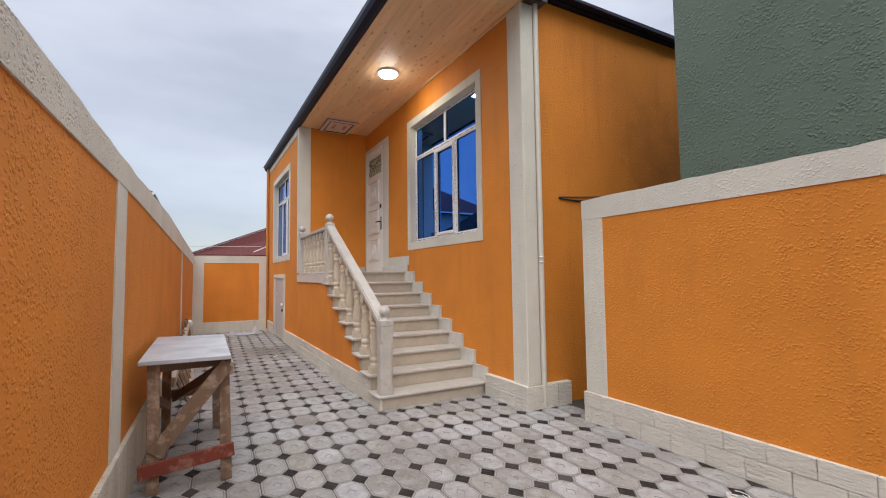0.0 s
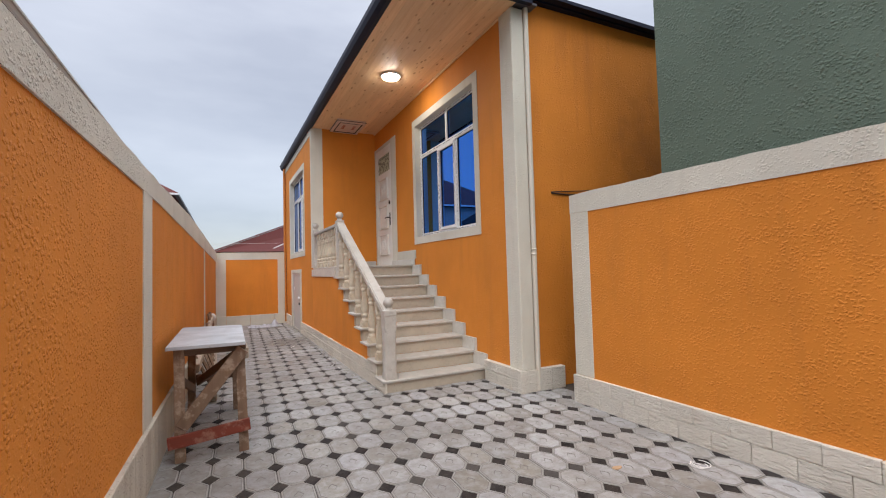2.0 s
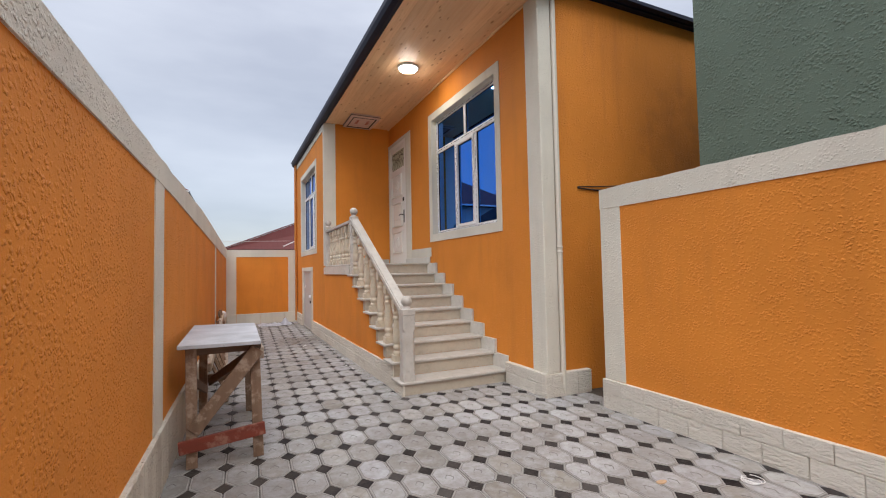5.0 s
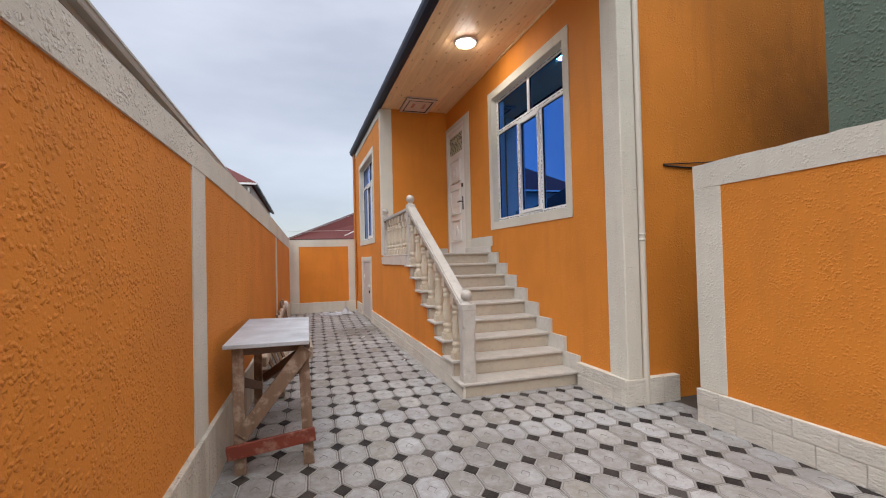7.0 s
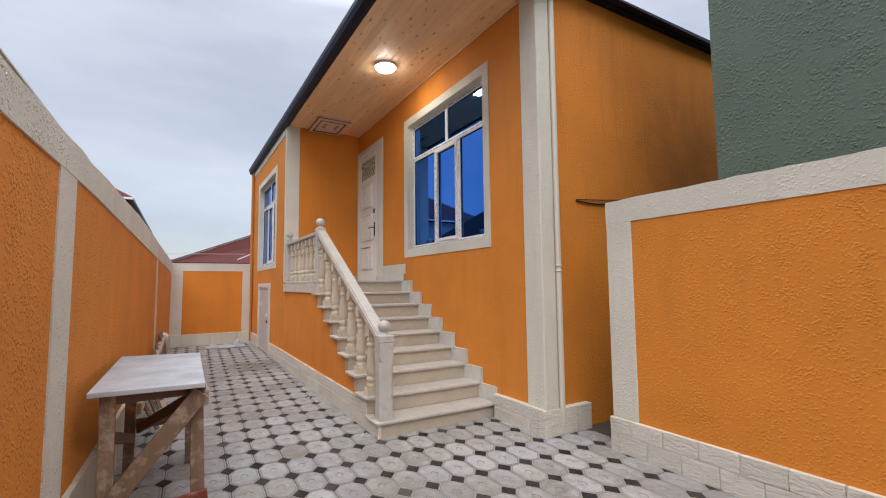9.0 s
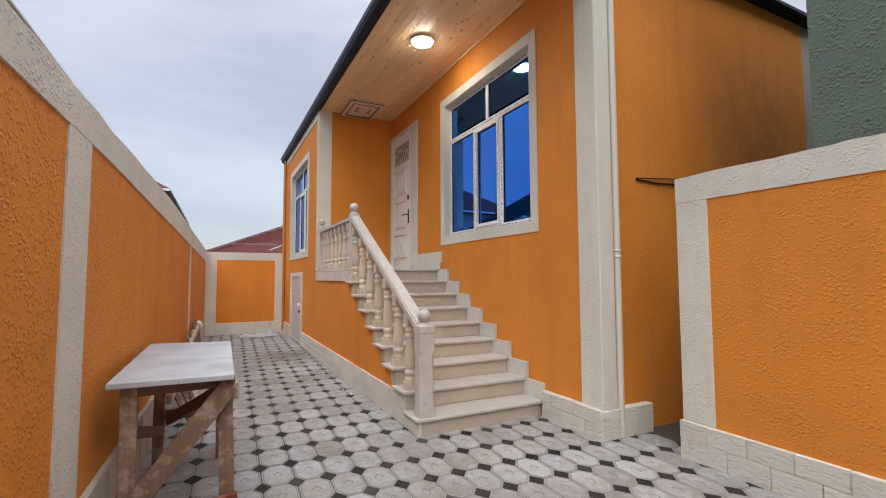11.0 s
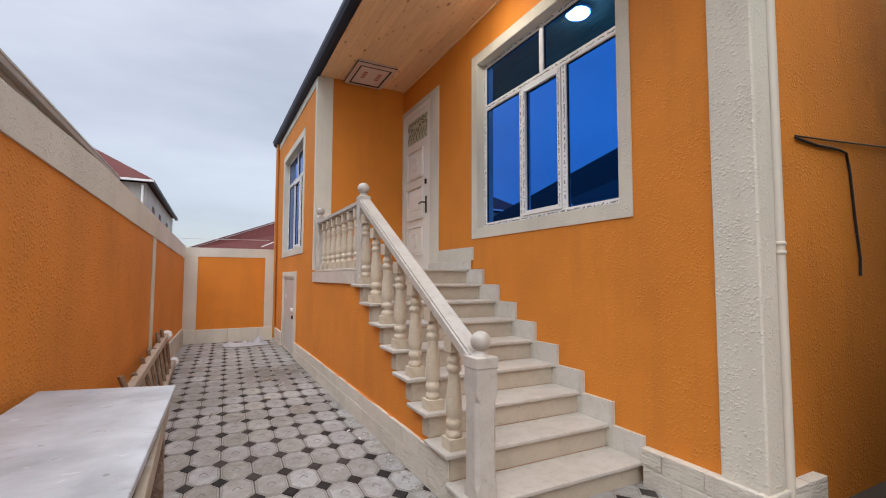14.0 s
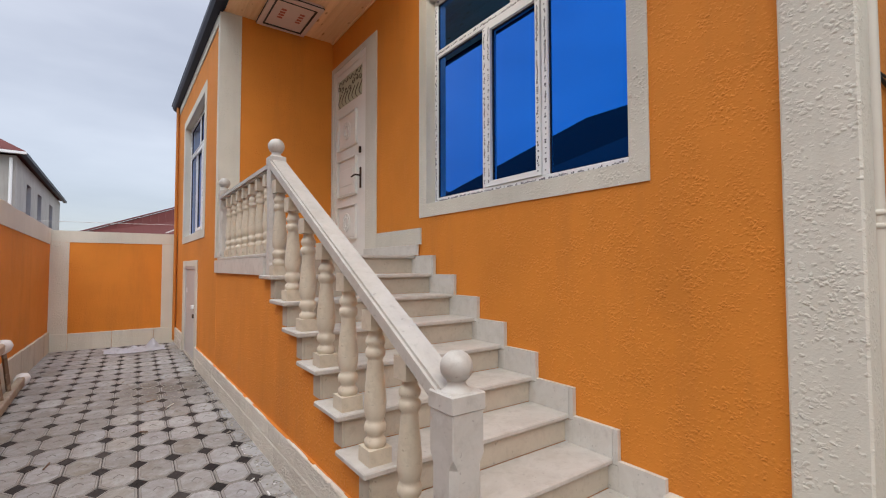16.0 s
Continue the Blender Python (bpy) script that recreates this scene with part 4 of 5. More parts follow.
for k in range(N + 1):
    y0 = nose_y[k]
    y1 = nose_y[k + 1] + 0.0318 if k < N else RECESS_Y - 0.003
    left = bx(y0) - (0.055 if k < N else 0.012)
    part("tread", boxes((left, y0, tread_z[k] - 0.03, HX - 0.001, y1, tread_z[k])), MARBLE, stairs, bevel=0.006)
    zb = tread_z[k - 1] if k else -0.02
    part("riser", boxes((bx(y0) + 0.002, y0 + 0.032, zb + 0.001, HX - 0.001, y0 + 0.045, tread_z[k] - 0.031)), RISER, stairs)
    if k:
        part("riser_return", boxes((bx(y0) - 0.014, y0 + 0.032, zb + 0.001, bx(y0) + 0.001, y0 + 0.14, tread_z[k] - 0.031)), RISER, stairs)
    if k < N:
        part("wall_skirting", boxes((HX - 0.032, y0 + 0.002, tread_z[k] + 0.001, HX - 0.002, nose_y[k + 1] - 0.036, tread_z[k] + 0.172), (HX - 0.032, nose_y[k + 1] - 0.035, tread_z[k] + 0.001, HX - 0.002, nose_y[k + 1] + 0.031, tread_z[k + 1] - 0.032)), SKIRT, stairs)
        if k:
            part("wall_skirting", boxes((HX - 0.032, y0 - 0.034, tread_z[k] - 0.028, HX - 0.002, y0 - 0.001, tread_z[k] + 0.172)), SKIRT, stairs)
part("wall_skirting", boxes((HX - 0.032, nose_y[N] - 0.075, tread_z[N] + 0.001, HX - 0.013, 8.418, tread_z[N] + 0.105)), SKIRT, stairs, bevel=0.004)
part("painted_band", boxes((HX - 0.013, nose_y[N] - 0.10, tread_z[N] + 0.108, HX + 0.002, 8.138, tread_z[N] + 0.268)), CREAM, stairs, "cream painted band beside the door")
part("wall_skirting", boxes((2.0, RECESS_Y - 0.026, tread_z[N] + 0.001, HX - 0.034, RECESS_Y - 0.002, tread_z[N] + 0.12)), MARBLE, stairs, bevel=0.004)
# cream facing under the landing edge, and the plinth below the first step
fc = part("landing_fascia", boxes((-0.02, nose_y[N] - 4.8 + 0.02, 1.38, 0.002, RECESS_Y - 4.8 + 0.02, tread_z[N] - 0.032)), SKIRT, stairs)
fc.matrix_basis = BAY
pl = part("stone_slab", boxes((-0.032, 0.012, -0.02, 0.0, 0.348, RISE0 - 0.032)), ROCK, stairs, bevel=0.004)
pl.matrix_basis = BAY


def newel_bm(h, w):
    """A square post with stopped chamfers on its corners and a plain block at the head."""
    bm = bmesh.new()
    rings = []
    for z, c, g in ((0.0, 0.004, 0), (0.055, 0.004, 0), (0.095, 0.024, 0), (h - 0.265, 0.024, 0), (h - 0.225, 0.004, 0), (h - 0.068, 0.004, 0), (h - 0.064, 0.004, 0.005), (h - 0.005, 0.004, 0.005), (h, 0.006, 0.0)):
        a = w + g
        k = a - c
        rings.append([bm.verts.new((x, y, z)) for x, y in ((k, -a), (a, -k), (a, k), (k, a), (-k, a), (-a, k), (-a, -k), (-k, -a))])
    for p, q in zip(rings, rings[1:]):
        for k in range(8):
            bm.faces.new((p[k], p[(k + 1) % 8], q[(k + 1) % 8], q[k]))
    bm.faces.new(rings[0][::-1])
    bm.faces.new(rings[-1])
    return bm


def newel(x, y, z, h, r=0.063, w=0.073):
    nw = part("newel_post", newel_bm(h, w), MARBLE, stairs)
    nw.location = (x, y, z)
    bm = bmesh.new()
    lathe(bm, [(0.06, h), (0.046, h + 0.010), (0.036, h + 0.022), (0.036, h + 0.035)], seg=24)
    ball(bm, 0, 0, h + 0.03 + r * 0.9, r)
    part("ball_finial", bm, MARBLE, nw, "smooth limestone ball", smooth=True)
    return nw


newel(1.862, 4.895, tread_z[0], 0.83)
newel(1.828, 7.24, tread_z[N] - RISE, 0.775 + RISE, 0.064, 0.058)
newel(1.812, 9.36, tread_z[N], 0.80, 0.062, 0.05)


def baluster_mesh(h, slim=0.95):
    bm = bmesh.new()
    g = 0.063 * slim
    box(bm, -g, -g, 0.0, g, g, 0.075)
    q = [(0.050, 0.075), (0.056, 0.085), (0.056, 0.105), (0.044, 0.115), (0.040, 0.125), (0.054, 0.140), (0.058, 0.160), (0.052, 0.178), (0.042, 0.186), (0.050, 0.200), (0.057, 0.235), (0.058, 0.27), (0.053, 0.33), (0.045, 0.40), (0.040, 0.452), (0.040, 0.458), (0.050, 0.468), (0.053, 0.485), (0.049, 0.500), (0.038, 0.508), (0.050, 0.522), (0.052, 0.538), (0.044, 0.552), (0.036, 0.566), (0.036, 0.585)]
    k = (h - 0.075 - 0.10) / (0.585 - 0.075)
    lathe(bm, [(r * slim, 0.075 + (z - 0.075) * k) for r, z in q], seg=18)
    box(bm, -0.85 * g, -0.85 * g, h - 0.10, 0.85 * g, 0.85 * g, h)
    me = finish("baluster", bm, BALUSTER)
    for f in me.polygons:
        f.use_smooth = len(f.vertices) == 4 and f.area < 0.0022
    return me


me = baluster_mesh(0.735)
for k in range(1, N):
    y = nose_y[k] + 0.105
    ob = new("baluster", me)
    ob.parent = stairs
    ob.location = (1.858 - 0.0165 * (y - 4.9), y, tread_z[k])
mel = baluster_mesh(0.665, 0.74)
for k in range(7):
    y = 7.45 + k * 0.262
    ob = new("baluster", mel)
    ob.parent = stairs
    ob.location = (1.826 - 0.007 * (y - 7.24), y, tread_z[N])


def rail(a, b, w, h):
    bm = bmesh.new()
    beam(bm, a, b, w, h)
    bmesh.ops.bevel(bm, geom=bm.edges[:], offset=0.014, segments=2, affect="EDGES", clamp_overlap=True)
    return bm


part("handrail", rail((1.862, 4.93, 0.948), (1.830, 7.24, 2.285), 0.135, 0.08), MARBLE, stairs, "smooth limestone handrail")
part("handrail", rail((1.828, 7.28, 2.262), (1.812, 9.37, 2.262), 0.11, 0.06), MARBLE, stairs)

# ---- neighbouring buildings ----
green = root("green_building", Matrix.Identity(4), "tall dark green stucco neighbouring building", "building")
part("wall", boxes((4.06, -9.0, -0.1, 12.0, 2.73, 5.6)), GREEN, green)
part("roof", boxes((4.0, -9.1, 5.6, 12.1, 2.79, 5.7)), GUTTER, green)

near = root("neighbour_house", Matrix.Identity(4), "low neighbouring house with brown soffit and beige gutter", "house")
part("wall", boxes((-9.0, -10.0, -0.1, -1.75, 10.6, 3.2)), GREY_RENDER, near)
part("soffit", boxes((-1.75, -10.3, 2.985, -1.115, 11.4, 3.02)), BROWN_SOFFIT, near, "brown boarded soffit")
bm = bmesh.new()
lip = [(0.0, 0.0), (0.055, 0.0), (0.062, 0.016), (0.054, 0.022), (0.060, 0.050), (0.070, 0.054), (0.070, 0.064), (0.060, 0.068), (0.060, 0.086), (0.052, 0.090), (0.0, 0.090)]
rows = [[bm.verts.new((-1.075 + px, y, 3.005 + pz)) for px, pz in lip] for y in (-10.3, 11.45)]
for k in range(len(lip)):
    q = (k + 1) % len(lip)
    bm.faces.new((rows[0][k], rows[0][q], rows[1][q], rows[1][k]))
bm.faces.new(rows[0][::-1])
bm.faces.new(rows[1])
part("gutter", bm, DULL_GUTTER, near, "dull beige ribbed eaves gutter")
part("fascia", boxes((-1.115, -10.3, 2.965, -1.077, 11.42, 3.085)), DULL_GUTTER, near)
bm = bmesh.new()
v = [bm.verts.new(p) for p in ((-1.03, -10.3, 3.105), (-1.03, 11.4, 3.105), (-3.4, 9.0, 4.4), (-3.4, -6.0, 4.4), (-5.4, -10.3, 3.105), (-5.4, 11.4, 3.105))]
for f in ((0, 1, 2, 3), (5, 4, 3, 2), (1, 5, 2), (4, 0, 3), (0, 4, 5, 1)):
    bm.faces.new([v[i] for i in f])
part("roof", bm, DARK_ROOF, near, "dark brown sheet metal roof")
bm = bmesh.new()
v = [bm.verts.new(p) for p in ((-2.8, -6.0, 3.2), (-2.8, 18.6, 3.2), (-10.0, 18.6, 3.2), (-10.0, -6.0, 3.2), (-5.2, -3.0, 5.8), (-5.2, 11.6, 5.8))]
for f in ((0, 1, 5, 4), (1, 2, 5), (2, 3, 4, 5), (3, 0, 4), (3, 2, 1, 0)):
    bm.faces.new([v[i] for i in f])
part("upper_roof", bm, DARK_ROOF, near, "dark brown sheet metal roof")
part("rear_wall", boxes((-9.6, 10.6, -0.1, -3.1, 18.2, 3.2)), GREY_RENDER, near)

GX, GY, GZ = -2.25, 25.1, 5.4
grey = root("grey_house", Matrix.Identity(4), "two-storey grey cement house with maroon hipped roof", "house")
part("wall", wall_mesh("x", GX, GX - 0.3, GY, 39.2, -0.1, GZ, [(27.4, 28.5, 3.3, 4.75), (30.3, 31.5, 3.3, 4.75), (34.3, 35.7, 3.3, 4.75)]), GREY_RENDER, grey)
part("wall", boxes((-11.0, GY, -0.1, GX - 0.3, GY + 0.3, GZ), (-11.0, 38.9, -0.1, GX - 0.3, 39.2, GZ), (-11.0, GY + 0.3, -0.1, -10.7, 38.9, GZ)), GREY_RENDER, grey)
for a, b in ((27.4, 28.5), (30.3, 31.5), (34.3, 35.7)):
    wn_ = part("window", wall_mesh("x", GX - 0.16, GX - 0.24, a, b, 3.3, 4.75, [(a + 0.06, b - 0.06, 3.36, 4.69)]), GUTTER, grey)
    part("pane", boxes((GX - 0.22, a + 0.05, 3.35, GX - 0.20, b - 0.05, 4.70)), GLASS, wn_)
bm = bmesh.new()
tube(bm, [(GX - 0.12, GY - 0.08, 0.0), (GX - 0.12, GY - 0.08, GZ - 0.1)], 0.05, 8)
part("downpipe", bm, WHITE_PVC, grey, smooth=True)
part("gutter", boxes((-11.4, GY - 0.32, GZ + 0.03, GX + 0.3, GY - 0.2, GZ + 0.12)), WHITE_PVC, grey)
part("eaves", boxes((GX + 0.14, GY - 0.19, GZ, GX + 0.3, 39.5, GZ + 0.12)), GUTTER, grey)
bm = bmesh.new()
v = [bm.verts.new(p) for p in ((GX + 0.3, GY - 0.3, GZ + 0.125), (GX + 0.3, 39.5, GZ + 0.125), (-11.4, 39.5, GZ + 0.125), (-11.4, GY - 0.3, GZ + 0.125), (-6.8, 30.0, GZ + 3.3), (-6.8, 34.6, GZ + 3.3))]
for f in ((0, 1, 5, 4), (1, 2, 5), (2, 3, 4, 5), (3, 0, 4), (3, 2, 1, 0)):
    bm.faces.new([v[i] for i in f])
groof = part("roof", bm, RED_ROOF, grey, "maroon sheet metal roof")

red = root("red_roof_house", Matrix.Identity(4), "house behind the yard with a maroon sheet metal roof", "house")
part("wall", boxes((-0.1, 22.4, -0.1, 11.5, 33.0, 2.55)), GREY_RENDER, red)
bm = bmesh.new()
RZ = 2.50
v = [bm.verts.new(p) for p in ((-0.4, 22.0, RZ), (12.0, 22.0, RZ), (12.0, 33.4, RZ), (-0.4, 33.4, RZ), (4.3, 25.6, 4.55), (7.6, 27.0, 4.55))]
for f in ((0, 1, 5, 4), (1, 2, 5), (2, 3, 4, 5), (3, 0, 4), (3, 2, 1, 0)):
    bm.faces.new([v[i] for i in f])
rroof = part("roof", bm, RED_ROOF, red, "maroon sheet metal roof")
for k in range(26):
    t = (k + 0.5) / 26
    x = -0.4 + 6.4 * t
    up = min(max((x + 0.4) / 4.7, 0.0), 1.0)
    part("seam", one_beam((x, 21.99, RZ + 0.01), (x, 22.0 + 3.6 * up, RZ + 0.012 + 2.05 * up), 0.014, 0.014), RED_ROOF, rroof)
part("hip_flashing", one_beam((-0.42, 21.98, RZ + 0.03), (4.3, 25.6, 4.60), 0.09, 0.04), RED_ROOF, rroof)
part("valley_flashing", one_beam((2.05, 21.2, 2.60), (3.4, 22.4, 3.25), 0.06, 0.03), STEEL_GREY, rroof)
bm = bmesh.new()
tube(bm, [(-6.0 + 0.9 * k, 19.0, 2.70 - 0.05 * math.sin(math.pi * k / 9)) for k in range(10)], 0.006, 5)
part("overhead_cable", bm, STEEL_GREY, red, "thin pale overhead cable", smooth=True)

# ---- loose things in the yard ----


def work_table():
    t = root("work_table", pose(0, 0, 0), "rough timber trestle table with a dusty white board top", "table")
    bm = bmesh.new()
    vs = box(bm, -1, -1, 0.886, 1, 1, 0.915)
    corners = {(-1, -1): (-0.348, 3.758), (1, -1): (0.222, 3.725), (1, 1): (0.240, 5.285), (-1, 1): (-0.352, 5.43)}
    for v in vs:
        far = v.co.y > 0
        v.co.x, v.co.y = corners[(round(v.co.x), round(v.co.y))]
        v.co.z -= 0.020 if far else 0.0
    part("tabletop", bm, BOARD_TOP, t, "dusty white board", bevel=0.003)
    for x, y, dx in ((-0.262, 3.85, 0.012), (0.180, 3.87, 0.03), (-0.25, 5.20, 0.0), (0.165, 5.17, 0.02)):
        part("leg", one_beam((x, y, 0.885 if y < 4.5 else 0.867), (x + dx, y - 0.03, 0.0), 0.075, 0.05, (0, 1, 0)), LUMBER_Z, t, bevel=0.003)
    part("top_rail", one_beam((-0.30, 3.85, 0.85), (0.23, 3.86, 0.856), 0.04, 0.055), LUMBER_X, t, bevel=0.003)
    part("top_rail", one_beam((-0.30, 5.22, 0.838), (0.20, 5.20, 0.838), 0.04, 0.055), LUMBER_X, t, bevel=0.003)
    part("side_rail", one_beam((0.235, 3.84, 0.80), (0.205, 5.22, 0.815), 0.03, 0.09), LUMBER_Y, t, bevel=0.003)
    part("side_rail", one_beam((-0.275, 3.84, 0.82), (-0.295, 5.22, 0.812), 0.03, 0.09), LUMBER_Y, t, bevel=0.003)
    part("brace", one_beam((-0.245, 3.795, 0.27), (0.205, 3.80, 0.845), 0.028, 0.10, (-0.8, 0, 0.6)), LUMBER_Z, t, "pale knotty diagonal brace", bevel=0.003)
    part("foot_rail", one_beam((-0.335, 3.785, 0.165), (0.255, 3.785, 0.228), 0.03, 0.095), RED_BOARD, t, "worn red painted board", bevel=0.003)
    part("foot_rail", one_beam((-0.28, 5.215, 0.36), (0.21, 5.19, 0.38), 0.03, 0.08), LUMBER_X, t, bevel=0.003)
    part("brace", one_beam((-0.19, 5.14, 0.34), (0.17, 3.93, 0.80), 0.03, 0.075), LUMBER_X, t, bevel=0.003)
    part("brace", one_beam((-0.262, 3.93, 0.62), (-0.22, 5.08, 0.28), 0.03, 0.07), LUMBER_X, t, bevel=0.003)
    return t


work_table()


def wooden_ladder():
    """A home-made ladder lying on its edge, leaning on the wall."""
    t = root("wooden_ladder", pose(0, 0, 0), "rough timber ladder lying on edge against the wall", "ladder")

    def low(y):
        return Vector((-0.055 - 0.014 * (y - 5.6), y, 0.06))

    def high(y):
        return Vector((-0.225 + 0.010 * (y - 5.6), y, 0.41 + 0.040 * (y - 5.6)))

    for f, a, b, w, h in ((low, 5.55, 11.2, 0.075, 0.105), (high, 5.55, 10.3, 0.07, 0.10)):
        bm = bmesh.new()
        beam(bm, f(a), f(b), w, h)
        part("rail", bm, LUMBER_Y, t, bevel=0.012)
    rng = random.Random(3)
    y = 5.9
    while y < 10.4:
        p, q = low(y + 0.05), high(y + rng.uniform(-0.05, 0.05))
        d = (q - p).normalized()
        part("rung", one_beam(p + d * 0.04, q + d * rng.uniform(0.04, 0.20), 0.045, 0.035), LUMBER_Z, t, bevel=0.004)
        y += 0.43
    for f, y in ((low, 11.1), (high, 10.2)):
        bm = bmesh.new()
        p = f(y)
        prof = [(0.050, -0.02), (0.072, 0.0), (0.078, 0.08), (0.074, 0.16), (0.05, 0.20)]
        lathe(bm, prof, seg=14)
        for v in bm.verts:
            v.co *= 1 + 0.10 * noise.noise(v.co * 25)
        ob = part("rag_wrap", bm, RAG, t, "white cloth wrapped round the rail end", smooth=True)
        ob.matrix_basis = Matrix.Translation(p) @ pose(0, -0.08, 0.0, -90, 0, 0)
    return t


wooden_ladder()

# crumpled sheet in the far corner
bm = bmesh.new()
NX, NY = 44, 26
grid = []
for i in range(NX + 1):
    row = []
    for j in range(NY + 1):
        u, w = i / NX, j / NY
        x = 0.62 + 0.88 * u + 0.05 * noise.noise((u * 4, w * 4, 3.0))
        y = 12.82 + 0.50 * w - 0.10 * math.sin(u * 3.1) + 0.05 * noise.noise((u * 5, w * 3, 8.0))
        ridge = abs(noise.noise((u * 5.0 + 2.0, w * 3.0, 1.0))) * 0.09 + abs(noise.noise((u * 14.0, w * 9.0, 5.0))) * 0.03
        peak = 0.16 * max(0.0, 1 - math.hypot((u - 0.80) / 0.16, (w - 0.5) / 0.45))
        edge = min(1.0, 6 * min(u, 1 - u, w, 1 - w) + 0.12)
        row.append(bm.verts.new((x, y, 0.012 + (ridge + peak) * edge)))
    grid.append(row)
for i in range(NX):
    for j in range(NY):
        bm.faces.new((grid[i][j], grid[i + 1][j], grid[i + 1][j + 1], grid[i][j + 1]))
bmesh.ops.solidify(bm, geom=bm.faces[:], thickness=0.004)
tagged(new("plastic_sheet", finish("plastic_sheet", bm, SHEET, True)), "crumpled white plastic sheet lying on the paving", "sheet")

# white string tie on the paving
bm = bmesh.new()
for k in range(3):
    tube(bm, [(3.11 + (0.038 + 0.010 * k) * math.cos(q * 0.42 + k) + 0.02 * k, 1.83 + (0.052 + 0.008 * k) * math.sin(q * 0.42 + k), 0.006 + 0.003 * k) for q in range(13)], 0.0028, 6)
tagged(new("string_tie", finish("string_tie", bm, RAG, True)), "loose loop of white string on the paving", "string")

# flake of tan render on the paving
bm = bmesh.new()
rim = [(0.045 * (1 + 0.3 * math.sin(3.1 * k)) * math.cos(k * 0.785), 0.024 * (1 + 0.3 * math.cos(2.3 * k)) * math.sin(k * 0.785)) for k in range(8)]
low = [bm.verts.new((x, y, 0.001)) for x, y in rim]
top = [bm.verts.new((x * 0.9, y * 0.9, 0.006)) for x, y in rim]
bm.faces.new(low[::-1])
bm.faces.new(top)
for k in range(8):
    bm.faces.new((low[k], low[(k + 1) % 8], top[(k + 1) % 8], top[k]))
flake = tagged(new("render_flake", finish("render_flake", bm, TAN_FLAKE)), "small tan flake of wall render on the paving", "flake")
flake.location = (2.604, 2.09, 0.0)

# splinters and grit swept against the plinth
rng = random.Random(11)
bm = bmesh.new()
for k in range(520):
    y = rng.uniform(5.2, 13.2)
    x = bx(y) - 0.04 - abs(rng.gauss(0, 0.07))
    if rng.random() < 0.35:
        x, y = rng.gauss(1.15, 0.25), rng.gauss(9.7, 0.9)
    a = rng.uniform(0, 3.14)
    ln, w = rng.uniform(0.003, 0.014), rng.uniform(0.002, 0.006)
    box(bm, -ln, -w, 0.0, ln, w, 0.006, Matrix.Translation((x, y, 0.001)) @ Matrix.Rotation(a, 4, "Z"))
tagged(new("grit", finish("grit", bm, CONCRETE)), "grit and splinters swept along the plinth", "debris", kind="stuff")

bm = bmesh.new()
for k in range(22):
    y = rng.uniform(5.0, 8.6)
    x = bx(y) - 0.045 - abs(rng.gauss(0, 0.05))
    w = rng.uniform(0.002, 0.006)
    box(bm, -w, -w * 0.7, 0.0, w, w * 0.7, w * 0.6, Matrix.Translation((x, y, 0.001)) @ Matrix.Rotation(rng.uniform(0, 3.14), 4, "Z"))
tagged(new("plaster_crumbs", finish("plaster_crumbs", bm, RAG)), "white plaster crumbs fallen along the plinth", "debris", kind="stuff")

# loose splinters of wood
for x, y, a, ln, m in ((1.27, 9.02, 60, 0.16, RAG), (1.12, 9.35, 20, 0.10, LUMBER_Z), (0.42, 7.9, 75, 0.12, LUMBER_X), (1.02, 8.3, -40, 0.07, LUMBER_X), (1.62, 6.55, 80, 0.05, RAG), (1.58, 6.8, 30, 0.045, RAG), (4.02, 3.72, 40, 0.06, RAG)):
    bm = bmesh.new()
    beam(bm, (-ln / 2, 0, 0.006), (ln / 2, 0, 0.008), 0.012, 0.010)
    for v in bm.verts:
        v.co.y += 0.006 * math.sin(v.co.x * 40)
    ob = tagged(new("wood_splinter", finish("wood_splinter", bm, m, False, 0.003)), "thin loose splinter of wood on the ground", "splinter", group="loose splinters")
    ob.matrix_basis = pose(x, y, -0.004 if x > 3.7 else 0.0, 0, 0, a)

# ---- paving tiles ----
TU, TV, TROT = 0.2198, 0.3524, -1.5
TO = (1.9206, 2.26)
CA, CB = 0.060, 0.078
ct, st = math.cos(radians(TROT)), math.sin(radians(TROT))


def tile_at(i, j):
    return TO[0] + ct * i * TU - st * j * TV, TO[1] + st * i * TU + ct * j * TV


def ring_mesh(name, rings, materials, mats):
    """Concentric outlines from outside to inside, closed with a cap."""
    me = bpy.data.meshes.new(name)
    n = len(rings[0])
    vs = [p for r in rings for p in r]
    fs, mi = [], []
    for k in range(len(rings) - 1):
        for q in range(n):
            fs.append((k * n + q, k * n + (q + 1) % n, (k + 1) * n + (q + 1) % n, (k + 1) * n + q))
            mi.append(mats[k])
    fs.append(tuple((len(rings) - 1) * n + q for q in range(n)))
    mi.append(mats[-1])
    me.from_pydata(vs, [], fs)
    for m in materials:
        me.materials.append(m)
    for f, m in zip(me.polygons, mi):
        f.material_index = m
    return me


def octagon(inset, z):
    a, b = TU / 2 - inset, TV / 2 - inset
    ca, cb = CA - inset * 0.35, CB - inset * 0.35
    return [(a - ca, -b, z), (a, -b + cb, z), (a, b - cb, z), (a - ca, b, z), (-a + ca, b, z), (-a, b - cb, z), (-a, -b + cb, z), (-a + ca, -b, z)]


def diamond(inset, z):
    k = 1 - inset / 0.05
    return [(CA * k, 0, z), (0, CB * k, z), (-CA * k, 0, z), (0, -CB * k, z)]


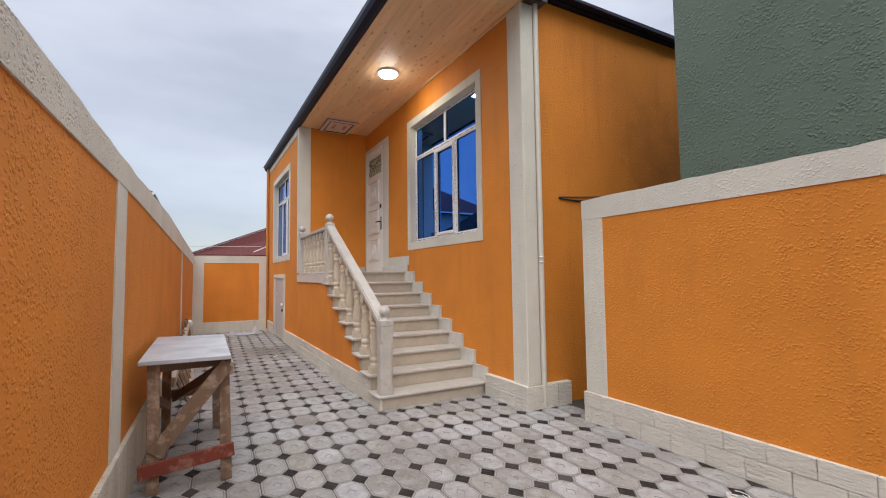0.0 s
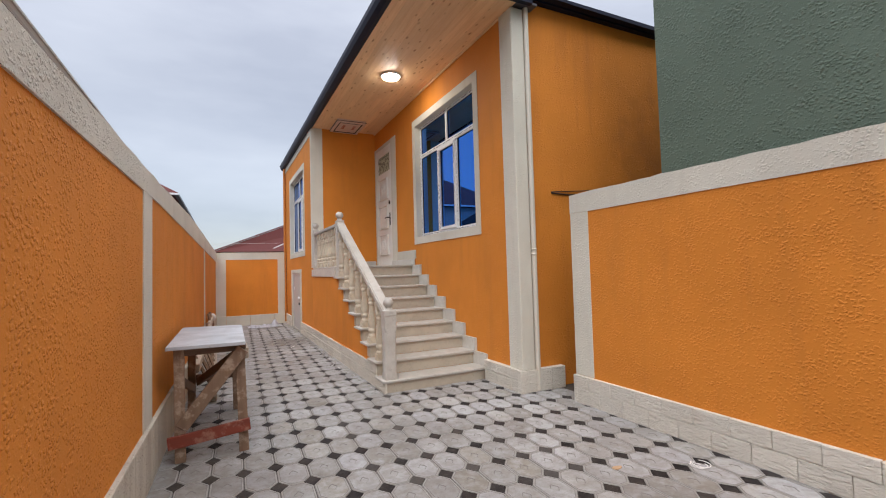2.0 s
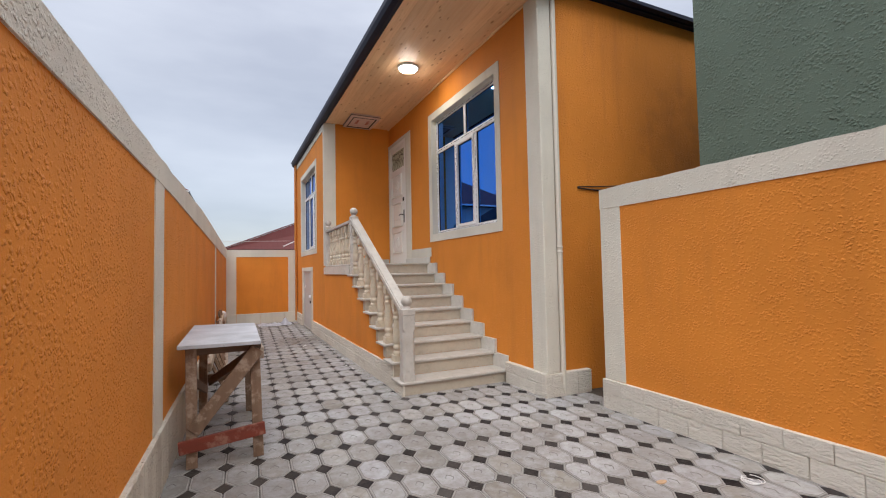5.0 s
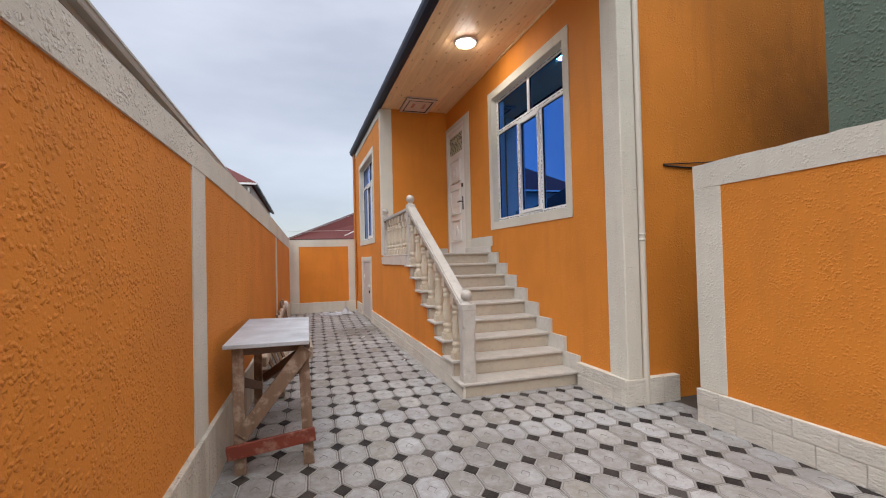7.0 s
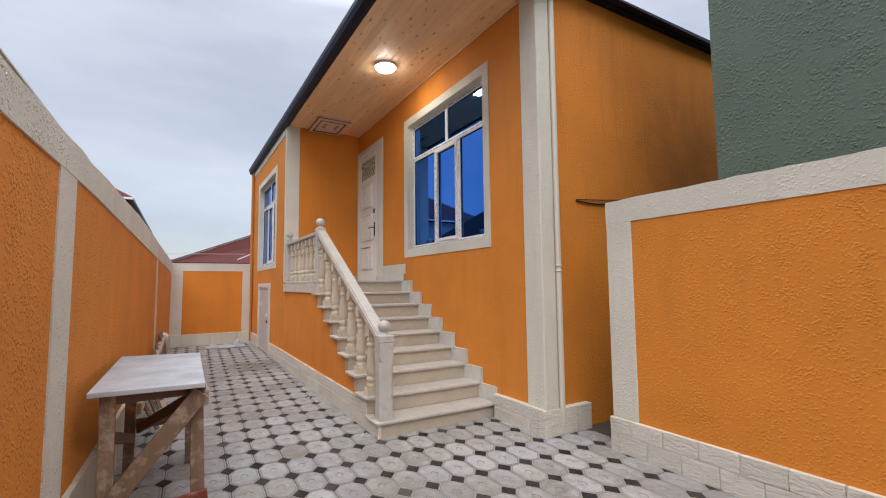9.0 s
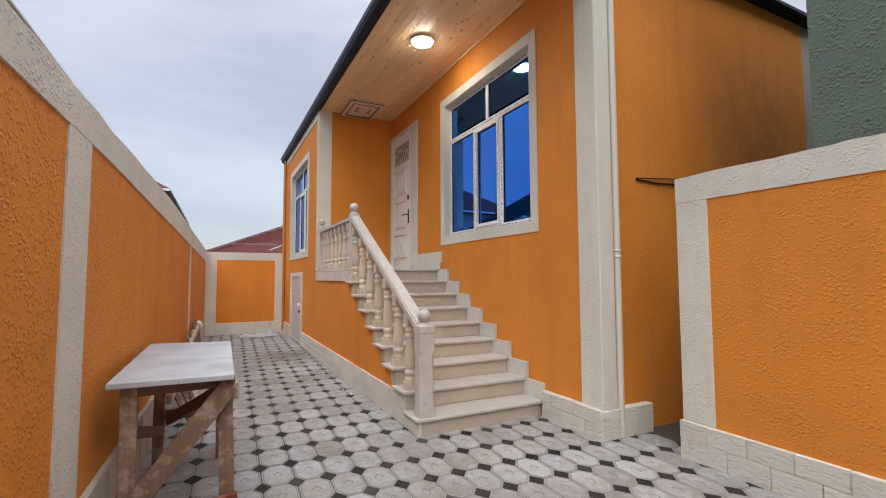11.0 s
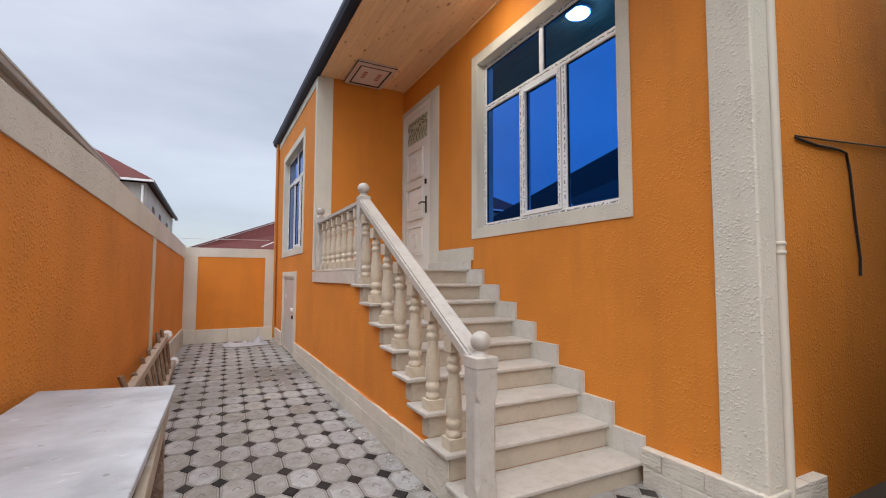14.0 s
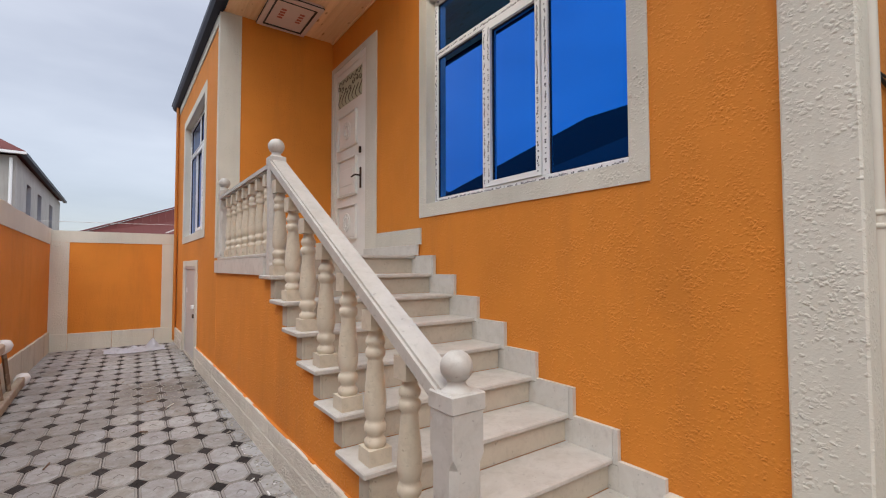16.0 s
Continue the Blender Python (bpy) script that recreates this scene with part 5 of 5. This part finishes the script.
def motif(a, b, z):
    return [(sx * a * p, sy * b * q, z) for sx, sy, p, q in ((1, -1, 0.12, 0.88), (1, -1, 0.88, 0.12), (1, 1, 0.88, 0.12), (1, 1, 0.12, 0.88), (-1, 1, 0.12, 0.88), (-1, 1, 0.88, 0.12), (-1, -1, 0.88, 0.12), (-1, -1, 0.12, 0.88))]


tile_me = ring_mesh("octagon_tile", [octagon(0.0025, -0.010), octagon(0.0055, 0.0), octagon(0.0145, 0.0), octagon(0.0165, -0.002), octagon(0.0185, 0.0), motif(0.035, 0.053, 0.0), motif(0.029, 0.045, -0.002)], [TILE, TILE_LINE, TILE_RIM], [2, 2, 1, 1, 0, 1, 0])
dark_me = ring_mesh("diamond_tile", [diamond(0.0, -0.010), diamond(0.0005, -0.0035), diamond(0.004, -0.0015)], [TILE_DARK], [0, 0, 0])
rng = random.Random(5)
near_tiles, far_tiles, near_dots, far_dots = [], [], [], []
for i in range(-16, 16):
    for j in range(-18, 34):
        for di, dj, nl, fl in ((0.5, 0.5, near_tiles, far_tiles), (0, 0, near_dots, far_dots)):
            x, y = tile_at(i + di, j + dj)
            if not (-0.60 < x < 3.72 and -3.95 < y < 13.80):
                continue
            if x > bx(max(y, 4.8)) + 0.1 and y > 4.97 or x > 3.2 and y > 4.10 or x > 3.62 and y < 3.40:
                continue
            ob = (x, y, rng.uniform(-0.0015, 0.0015), rng.uniform(-0.5, 0.5))
            (nl if 1.4 < y < 8.2 and len(nl) < 300 else fl).append(ob)
for me, name, spots in ((tile_me, "octagon_tile", near_tiles), (dark_me, "diamond_tile", near_dots)):
    for x, y, z, r in spots:
        ob = new(name, me)
        ob.parent = paving
        ob.matrix_basis = pose(x, y, z, rng.uniform(-0.25, 0.25), rng.uniform(-0.25, 0.25), TROT + r)
for me, name, spots in ((tile_me, "outer_octagon_tiles", far_tiles), (dark_me, "outer_diamond_tiles", far_dots)):
    vs, fs, mi = [], [], []
    src = [tuple(v.co) for v in me.vertices]
    polys = [(tuple(f.vertices), f.material_index) for f in me.polygons]
    for x, y, z, r in spots:
        n0 = len(vs)
        m = pose(x, y, z, rng.uniform(-0.25, 0.25), rng.uniform(-0.25, 0.25), TROT + r)
        vs += [m @ Vector(p) for p in src]
        fs += [tuple(n0 + q for q in f) for f, _ in polys]
        mi += [k for _, k in polys]
    rest = bpy.data.meshes.new(name)
    rest.from_pydata(vs, [], fs)
    for m in me.materials:
        rest.materials.append(m)
    for f, k in zip(rest.polygons, mi):
        f.material_index = k
    ob = tagged(new(name, rest), kind="stuff")
    ob.parent = paving
